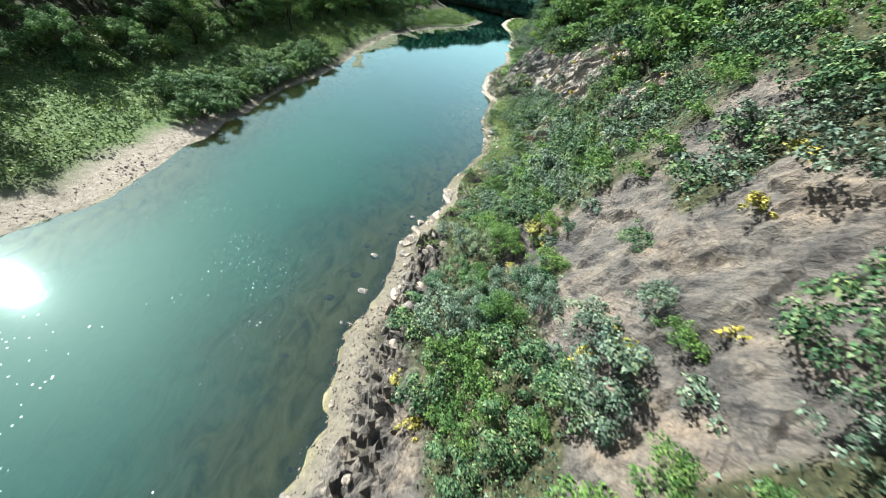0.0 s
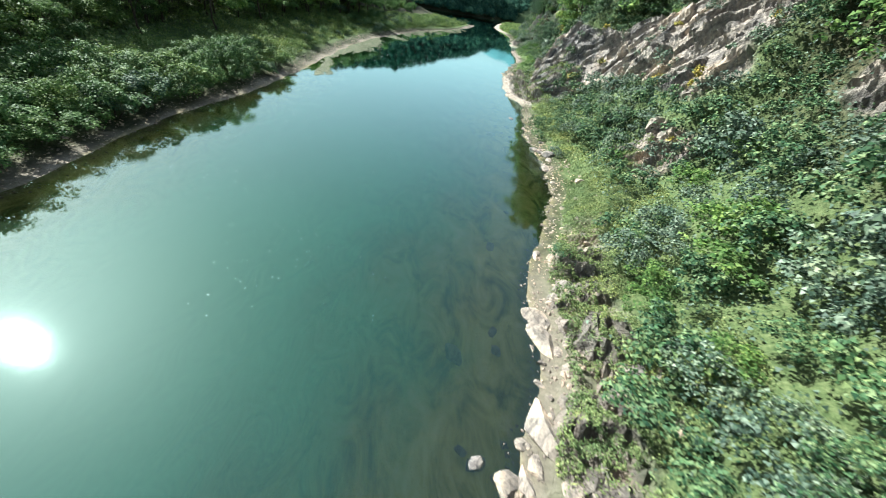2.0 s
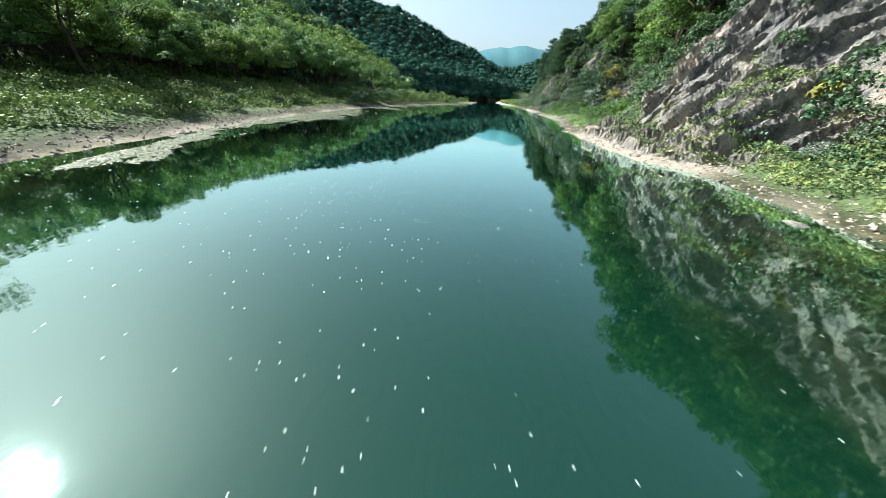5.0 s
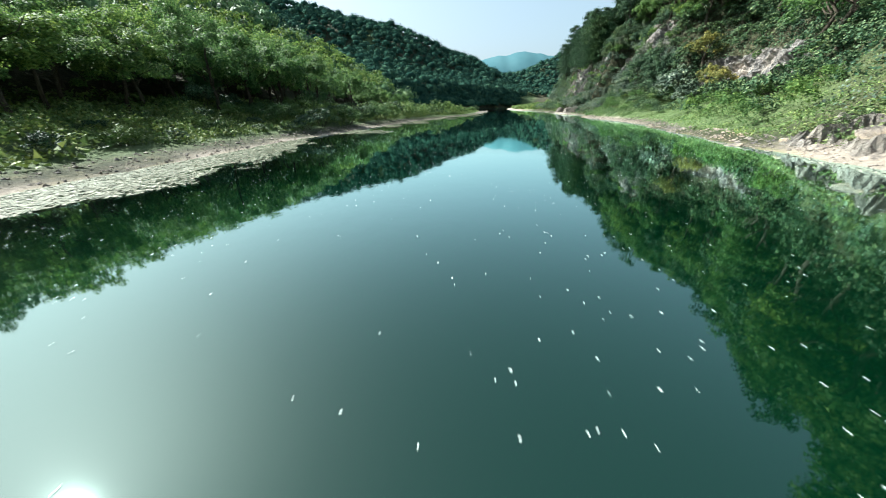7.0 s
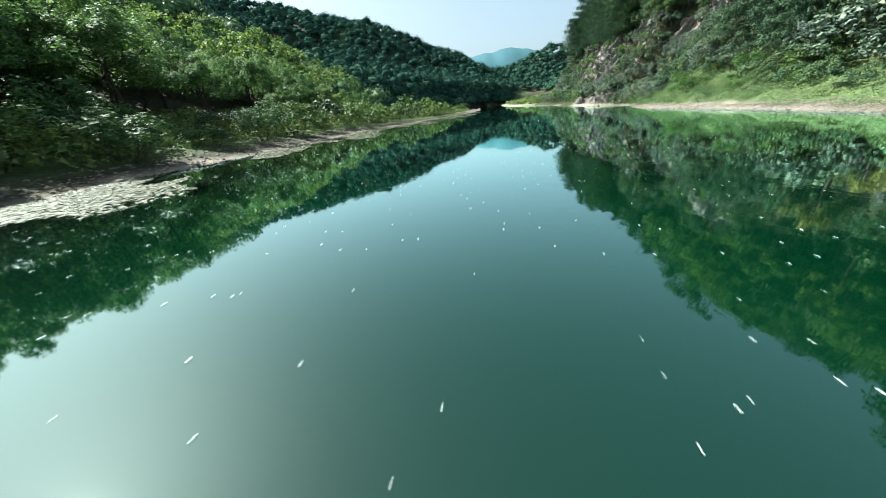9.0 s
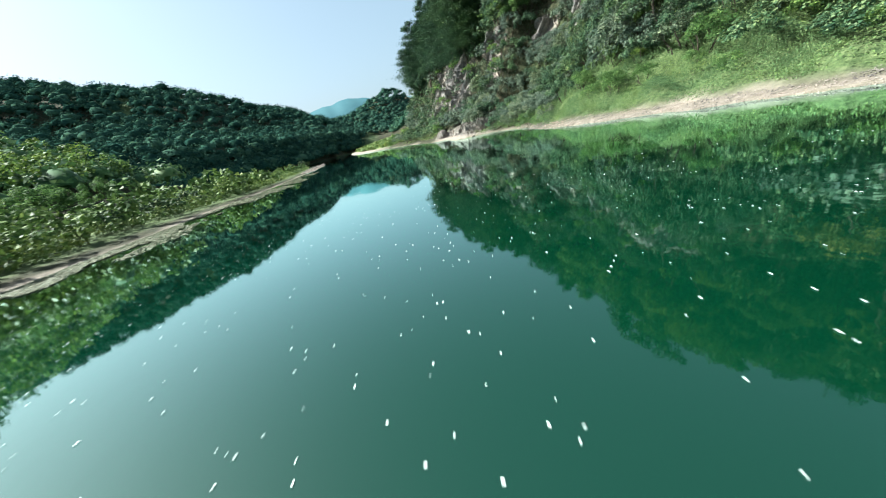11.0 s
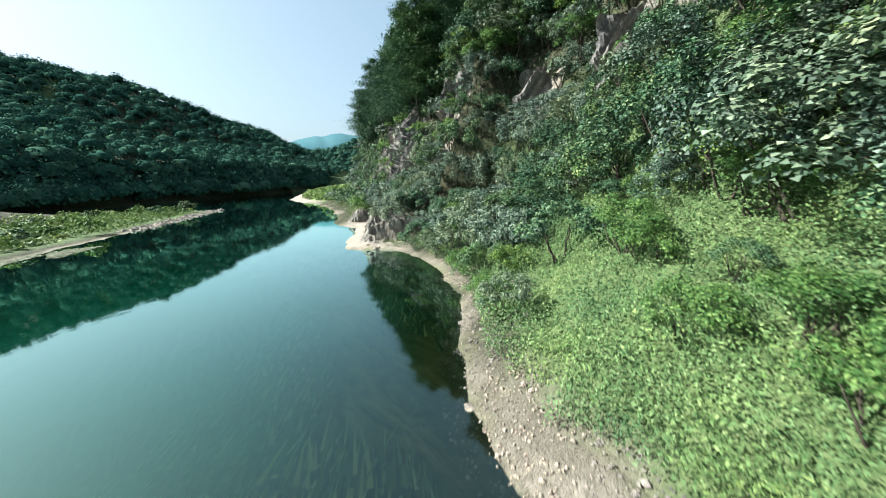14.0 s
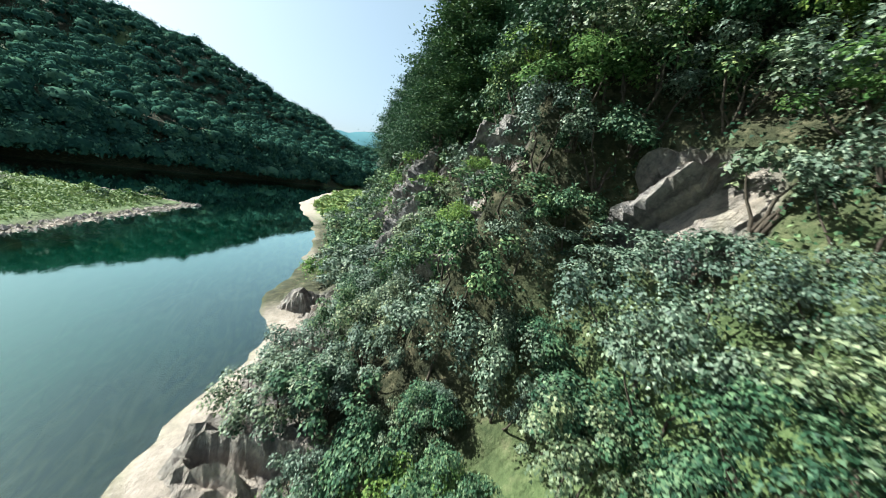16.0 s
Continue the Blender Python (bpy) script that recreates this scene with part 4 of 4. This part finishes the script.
hx, hy = np.meshgrid(np.arange(-170, 175, 3.6), np.arange(150, 445, 3.6))
hx, hy = (hx + rng.uniform(-1.9, 1.9, hx.shape)).ravel(), (hy + rng.uniform(-1.9, 1.9, hy.shape)).ravel()
ff = hy - np.interp(hx, FAR_X, FAR_Y)
on_hill = (ff > 1.5) & (hy < np.interp(hx, CREST_X, CREST_Y) + 14) & ((hx - shore_right(hy) < 4) | (hy > 330))
fx_ = rng.uniform(-60, 95, 760)
foot = np.interp(fx_, FAR_X, FAR_Y) + rng.uniform(-0.5, 12, 760)
hx, hy, on_hill = np.concatenate([hx, fx_]), np.concatenate([hy, foot]), np.concatenate([on_hill, fx_ - shore_right(foot) < 2])
woods("hill_forest", "dense dark green forest covering the far hillside", hx[on_hill], hy[on_hill], sprays=95)
lx, ly = np.meshgrid(np.arange(-130, 10, 3.9), np.arange(0, 205, 3.9))
lx, ly = (lx + rng.uniform(-1.8, 1.8, lx.shape)).ravel(), (ly + rng.uniform(-1.8, 1.8, ly.shape)).ravel()
le = shore_left(ly) - lx
on_left = (le > 24 - 10 * smooth(80, 95, ly) + 8 * smooth(105, 150, ly)) & (le < 105) & (ly < np.interp(lx, FAR_X, FAR_Y) + 3)
woods("slope_forest", "green forest rising behind the low bank", lx[on_left], ly[on_left], 0.5, 150, 2.4, SLOPE, 72)
rx, ry = np.meshgrid(np.arange(40, 130, 4.0), np.arange(100, 330, 4.0))
rx, ry = (rx + rng.uniform(-1.8, 1.8, rx.shape)).ravel(), (ry + rng.uniform(-1.8, 1.8, ry.shape)).ravel()
rd = rx - shore_right(ry)
on_right = (rd > 22) & (rd < 60) & (ry > 150)
woods("ridge_forest", "green forest on the ridge past the cliff", rx[on_right], ry[on_right], 0.6, 90, 2.6, FOREST, 73)


# ---- grass and low creepers ----
def low_green(name, label, x, y, size, mat, lift, seed, upright=0.5):
    rng = np.random.default_rng(seed)
    z = surface(x, y)
    z = z + (0.15 + lift) * np.clip(1.7 * fbm(x * 0.6, y * 0.6, 101), -0.2, 1.3)
    c = np.stack([x, y, z + rng.uniform(0.0, 1.0, len(x)) * lift], 1)
    nrm = rng.normal(size=(len(x), 3)) * upright + np.array((0, 0, 1.0))
    v, f = blades(c, nrm, size * 1.3, rng, 3.0)
    return tagged(mesh_object(name, v, f, mat), label, "grass", kind="stuff")


def strewn(n, y0, y1, d0, d1, keep, seed, side="right"):
    rng = np.random.default_rng(seed)
    y, d = rng.uniform(y0, y1, n), rng.uniform(d0, d1, n)
    x = shore_right(y) + d if side == "right" else shore_left(y) - d
    ok = keep(x, y, d, rng)
    return x[ok], y[ok]


gxy = strewn(90000, 84, 176, 0.9, 9.5, lambda x, y, d, r: ((y < 124) | (y > 150)) & (d > 1.2 + 0.9 * fbm(x * .5, y * .5, 81)) & ~((y < 129) & (y > 100) & (d < 1.3 + 0.7 * fbm(x * .6, y * .6, 82))) & ~((y > 114) & (y < 129) & (d < 8) & (r.random(len(x)) < 0.6)), 81)
low_green("bank_grass", "bright green grass and creepers on the bank below the cliff", *gxy, np.where(gxy[1] > 100, 0.034, 0.05), GRASS, 0.4, 82, 1.6)
gxy = strewn(250000, 113, 137, 0.3, 8.2, lambda x, y, d, r: (d > 1.3 - 1.0 * smooth(123, 127, y) + 0.7 * fbm(x * .6, y * .6, 82)) & ((y < 131) | (d < 4)), 181)
low_green("creepers", "soft pale green creeping plants matted over the bank", *gxy, 0.024, GRASS, 0.4, 182, 1.6)


def on_cliff(name, label, n, keep, size, mat, lift, seed):
    r = np.random.default_rng(seed)
    flat = face.reshape(-1, 3)
    pick = flat[r.integers(0, len(flat), n)] + r.uniform(-0.12, 0.12, (n, 3))
    pick = pick[keep(pick[:, 0], pick[:, 1], pick[:, 2], r)]
    c = pick + np.stack([-r.uniform(0, lift, len(pick)), np.zeros(len(pick)), r.uniform(0, lift, len(pick))], 1)
    near = smooth(112, 118, c[:, 1]) * smooth(152, 146, c[:, 1])
    v, f = blades(c, np.array((-0.6, 0, 0.7)) + r.normal(size=c.shape) * 0.7, size * (1 - 0.45 * near), r, 2.0)
    tagged(mesh_object(name, v, f, mat), label, "creepers", kind="stuff")


on_cliff("cliff_creepers", "dark green creepers hanging on the cliff", 170000,
         lambda x, y, z, r: (y > 84) & (z > 3.0) & (bare_rock(x, y, z) < r.uniform(0.2, 0.9, len(x))), 0.14, LEAF_DEEP, 0.35, 184)
on_cliff("slope_creepers", "grey-green low plants between the rocks", 70000,
         lambda x, y, z, r: (y > -6) & (y < 90) & (z > 1.5) & (bare_rock(x, y, z) < r.uniform(0.1, 0.8, len(x))), 0.14, LEAF_GREY, 0.25, 185)
gxy = strewn(80000, 22, 86, 1.0, 6.5, lambda x, y, d, r: (fbm(x * .35, y * .35, 83) > -0.25) & (d > 1.2 + fbm(x, y, 84)), 83)
gxy = tuple(np.concatenate(q) for q in zip(gxy, strewn(110000, 26, 46, 0.9, 6.5, lambda x, y, d, r: fbm(x * .5, y * .5, 85) > -0.1, 283)))
low_green("shore_grass", "pale green grass and weeds among the shore rocks", *gxy, np.where(gxy[1] < 46, 0.036, 0.065), DRY_GRASS, 0.25, 84, 1.5)
gxy = strewn(110000, -8, 150, 3.0, 16, lambda x, y, d, r: (bare_rock(x, y, ground(x, y)) < 0.4) & ~((y > 86) & (d < 8)) & ((y > 36) | (fbm(x * 0.5, y * 0.5, 285) > -0.1)), 85)
low_green("undergrowth", "low leafy undergrowth on the rocky slope", *gxy, np.where((gxy[1] > 108) | (gxy[1] < 45), 0.06, 0.11), LEAF_DEEP, 0.3, 86, 0.9)
gxy = strewn(90000, 2, 178, 1.6, 15, lambda x, y, d, r: (d > 2.4 + 1.5 * fbm(x * .3, y * .3, 87) + 1.0 * smooth(40, 32, y)), 87, "left")
low_green("low_bank_grass", "green grass and weeds on the low bank", *gxy, 0.11, GRASS, 0.35, 88, 1.5)
gxy = strewn(60000, 52, 130, 1.8, 9.5, lambda x, y, d, r: d > 2.2 + 1.2 * fbm(x * .3, y * .3, 187), 187, "left")
low_green("low_bank_grass", "bright green low plants on the strip below the trees", *gxy, 0.06, GRASS, 0.5, 188, 1.5)
gxy = strewn(14000, 174, 250, 2.2, 14, lambda x, y, d, r: d > 2.5 + fbm(x * .2, y * .2, 89), 89)
low_green("sandbar_grass", "thin green grass on the far sandbar", *gxy, 0.4, GRASS, 0.3, 90)


# ---- stones ----
def stone_kind(seed, name, label, mat, flat=0.55, cuts=9):
    rng = np.random.default_rng(seed)
    bm = bmesh.new()
    bmesh.ops.create_icosphere(bm, subdivisions=2, radius=1.0)
    for v in bm.verts:
        v.co.z *= flat
        v.co.x *= 1.25
    for k in range(cuts):
        nv = Vector(rng.normal(size=3)).normalized()
        at = rng.uniform(0.45, 0.8) * (flat if abs(nv.z) > 0.6 else 1)
        for v in bm.verts:
            over = v.co.dot(nv) - at
            if over > 0:
                v.co -= nv * over * 0.92
    for v in bm.verts:
        v.co += v.normal * 0.05 * noise.noise(v.co * 2.5 + Vector((seed, 0, 0)))
    me = bpy.data.meshes.new(name)
    bm.to_mesh(me)
    bm.free()
    me.materials.append(mat)
    return tagged(new(name, me), label, "rock")


STONES = [stone_kind(90 + k, "boulder", label, mat, flat) for k, (label, mat, flat) in enumerate((
    ("pale weathered boulder lying at the river's edge", PALE_ROCK, 0.6),
    ("flat pale slab of rock at the river's edge", PALE_ROCK, 0.35),
    ("angular grey boulder on the bank", GREY_ROCK, 0.7),
    ("rounded pale stone at the waterline", PALE_ROCK, 0.5)))]
stones = []
for y0, y1, d0, d1, n, big in ((-2, 36, -0.5, 3.2, 40, 0.9), (36, 58, -0.4, 1.2, 32, 0.7), (54, 67, -0.8, 1.6, 18, 0.6),
                               (68, 85, -0.2, 3.4, 26, 1.15), (85, 92, -0.4, 1.4, 6, 0.8), (120, 137, -0.4, 0.9, 14, 0.28),
                               (137, 150, -0.1, 2.6, 12, 1.1), (30, 56, 2.5, 6.5, 8, 0.5), (22, 46, 0.3, 5.0, 38, 0.7), (14, 34, -0.3, 2.4, 40, 1.0)):
    for k in range(n):
        y, d = rng.uniform(y0, y1), rng.uniform(d0, d1)
        x = float(shore_right(y)) + d
        s = big * rng.choice((0.3, 0.45, 0.65, 0.95), p=(0.35, 0.3, 0.22, 0.13))
        stones.append((x, y, float(surface(x, y)[0]) - 0.1 * s, int(rng.choice((0, 1, 3, 2), p=(0.35, 0.3, 0.27, 0.08))), s))
stones += [(x, y, float(surface(x, y)[0]), k, s) for x, y, k, s in ((7.7, 35.9, 1, 0.8), (11.8, 37.4, 1, 0.5), (10.6, 36.6, 0, 0.45), (12.9, 50.6, 1, 0.8),
    (4.3, 26.0, 1, 0.9), (5.6, 25.7, 0, 0.75), (5.8, 30.2, 1, 0.55), (5.7, 28.8, 1, 0.6), (4.7, 23.6, 2, 0.6), (8.8, 26.8, 1, 0.6), (2.9, 23.3, 0, 0.9), (5.6, 22.4, 1, 0.7),
    (12.3, 51.7, 2, 0.75), (13.0, 50.0, 2, 1.0), (12.1, 47.9, 0, 0.8), (12.5, 54.7, 1, 0.55), (12.6, 53.1, 1, 0.5), (12.8, 57.4, 0, 0.4), (13.6, 59.5, 1, 0.4), (12.6, 50.9, 2, 0.6),
    (9.2, 32.7, 1, 0.5), (8.1, 30.7, 1, 0.6), (6.3, 31.3, 0, 0.8), (6.4, 30.4, 1, 1.7), (6.9, 29.5, 1, 1.5), (6.2, 31.8, 0, 1.1), (7.4, 31.2, 1, 1.2), (7.9, 33.6, 1, 1.0), (5.2, 27.4, 1, 1.5), (3.6, 24.6, 1, 1.5), (29.7, 127.4, 3, 0.22), (29.4, 127.3, 3, 0.2))]
# stones under water along the rocky shore
for k in range(22):
    y, d = rng.uniform(8, 62), -rng.uniform(0.7, 3.6)
    x = float(shore_right(y)) + d
    stones.append((x, y, float(ground(x, y)), 2, rng.uniform(0.3, 0.75)))
scatter(STONES, stones, (0.42, 0.66), "stones along the shore", rng, 0.0, 999)

# ---- pebbles ----
def pebbles(name, label, n, y0, y1, d0, d1, size, seed, side="right"):
    r = np.random.default_rng(seed)
    y, d = r.uniform(y0, y1, n), r.uniform(d0, d1, n)
    x = shore_right(y) + d if side == "right" else shore_left(y) - d
    c = np.stack([x, y, ground(x, y) + 0.01], 1)
    s = size * r.lognormal(0, 0.4, n)
    shape = np.array([(1, 0, 0), (0, 1, 0), (-1, 0, 0), (0, -1, 0), (0.2, 0.1, 0.7), (0, 0, -0.6)])
    jit = shape[None] * r.uniform(0.7, 1.3, (n, 6, 3)) + r.normal(size=(n, 6, 3)) * 0.12
    a = r.uniform(0, 6.28, n)
    rot = np.stack([np.stack([np.cos(a), -np.sin(a)], -1), np.stack([np.sin(a), np.cos(a)], -1)], 1)
    jit[..., :2] = np.einsum("nij,nkj->nki", rot, jit[..., :2])
    v = (c[:, None] + jit * s[:, None, None]).reshape(-1, 3)
    tri = np.array([(0, 1, 4), (1, 2, 4), (2, 3, 4), (3, 0, 4), (1, 0, 5), (2, 1, 5), (3, 2, 5), (0, 3, 5)])
    tagged(mesh_object(name, v, (tri[None] + (np.arange(n) * 6)[:, None, None]).reshape(-1, 3), BEACH_STONE), label, "pebbles", kind="stuff")


pebbles("pebbles", "pale pebbles and small stones on the beach", 9000, 104, 131, -0.5, 2.2, 0.02, 191)
pebbles("pebbles", "pale rubble along the rocky waterline", 4000, 0, 104, -0.5, 1.6, 0.055, 192)
pebbles("pebbles", "pale shingle along the low bank", 3500, 2, 120, -0.5, 1.8, 0.045, 193, "left")

pebbles("pebbles", "grey stones of a low riffle off the spit", 900, 158, 182, -2.2, 1.5, 0.13, 194, "left")

# ---- on the water ----
WEED, wt, wb = material("floating_weed", 0.7, 0.3)
wt.links.new(ramp(wt, wt.nodes.new("ShaderNodeNewGeometry").outputs["Random Per Island"], (0.0, (0.04, 0.058, 0.022)), (0.6, (0.1, 0.112, 0.058)), (1.0, (0.22, 0.215, 0.15))), wb.inputs["Base Color"])
wr = np.random.default_rng(95)
wyy = wr.uniform(56, 150, 110000)
off = np.abs(wr.normal(size=110000)) * 1.7
wxx = shore_left(wyy) + off
ok = (fbm(wxx * 0.6, wyy * 0.22, 96) > -0.1 + 0.2 * off - 0.3 * smooth(66, 76, wyy)) & (off < 3.8) & (wyy > 60)
v, f = leaf_quads(np.stack([wxx, wyy, wr.uniform(0.006, 0.03, 110000)], 1)[ok], np.tile((0, 0, 1.0), (ok.sum(), 1)) + wr.normal(size=(ok.sum(), 3)) * 0.04, 0.06, wr, 3.2)
tagged(mesh_object("floating_weed", v, f, WEED), "pale mat of floating water weed along the low bank", "water weed", kind="stuff")
n = 9000
uy, ud = wr.uniform(115, 138, n), wr.uniform(0.4, 5.5, n)
ux = shore_right(uy) - ud
ok = fbm(ux * 0.5, uy * 0.25, 197) > -0.05
uz = np.maximum(ground(ux, uy) + 0.03, -wr.uniform(0.04, 0.3, n))
along = np.array((0.45, 0.89, 0.05)) + wr.normal(size=(n, 3)) * (0.16, 0.16, 0.1)
across = np.array((0.89, -0.45, 0.0)) * wr.uniform(0.02, 0.05, (n, 1))
base = np.stack([ux, uy, np.minimum(uz, -0.04)], 1)
reach_ = wr.uniform(0.3, 0.9, (n, 1))
uv = np.stack([base - across, base + across, base + along * reach_ * (1, 1, 0.2)], 1)[ok].reshape(-1, 3)
uv[:, 2] = np.minimum(uv[:, 2], -0.02)
POND, pt, pb = material("submerged_weed", 0.8, 0.2)
pt.links.new(ramp(pt, pt.nodes.new("ShaderNodeNewGeometry").outputs["Random Per Island"], (0.0, (0.02, 0.04, 0.018)), (0.7, (0.09, 0.14, 0.055)), (1.0, (0.26, 0.3, 0.14))), pb.inputs["Base Color"])
tagged(mesh_object("submerged_weed", uv, np.arange(len(uv)).reshape(-1, 3), POND), "dark green water weed trailing under the shallow water", "water weed", kind="stuff")
# white flecks: foam past y 50, before it sun glints painted as white blades
FOAM_GLINT, ft, fb = material("foam", 0.5, 0.4)
fb.inputs["Base Color"].default_value = (0.75, 0.8, 0.78, 1)
n = 21000
fy, fx = np.concatenate([wr.uniform(50, 119, 17000), wr.uniform(6, 50, 4000)]), wr.uniform(-16, 20, n)
clump = fbm(fx * 0.25, fy * 0.18, 97)
ok = np.where(fy > 50, clump + 0.8 * wr.random(n) > 0.25, (clump > 0.12) & (fx < 4 - 0.12 * (fy - 6))) & (fx < shore_right(fy) - 3) & (fx > shore_left(fy) + 3)
# the glint flecks grow larger towards the start
v, f = leaf_quads(np.stack([fx, fy, np.full(n, 0.006)], 1)[ok], np.tile((0, 0, 1.0), (ok.sum(), 1)), np.where(fy > 56, 0.0145, 0.0145 + 0.028 * smooth(44, 14, fy))[ok], wr, 1.8)
tagged(mesh_object("foam_and_glint_flecks", v, f, FOAM_GLINT), "small white flecks of drifting foam, and upstream painted sun glints, on the river", "foam", kind="stuff")

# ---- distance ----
# the air's blue haze is painted into the mountains' base colour
PAINTED_HAZE, ht, hb = material("far_mountain_painted_haze", 1.0, 0.0)
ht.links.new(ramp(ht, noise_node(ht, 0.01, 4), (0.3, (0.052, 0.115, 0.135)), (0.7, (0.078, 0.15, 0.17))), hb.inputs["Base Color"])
mxs = np.linspace(-100, 900, 90)
prof = 112 + 22 * np.exp(-((mxs - 345) / 90) ** 2) + 14 * fbm(mxs * 0.006, mxs * 0 + 2.0, 98) + 8 * fbm(mxs * 0.03, mxs * 0 + 4.0, 99)
rows_ = [(1000, -5.0), (1080, 0.55), (1150, 1.0), (1300, 0.8), (1500, 0.0)]
mv = np.array([(x, y, p * k if k > 0 else k) for y, k in rows_ for x, p in zip(mxs, prof)])
i = (np.arange(len(rows_) - 1)[:, None] * 90 + np.arange(89)[None]).ravel()
tagged(mesh_object("backdrop", mv, np.stack([i, i + 1, i + 91, i + 90], 1), PAINTED_HAZE, True), "mountains in the distance, pale blue haze painted into their colour", "mountains", kind="structure")
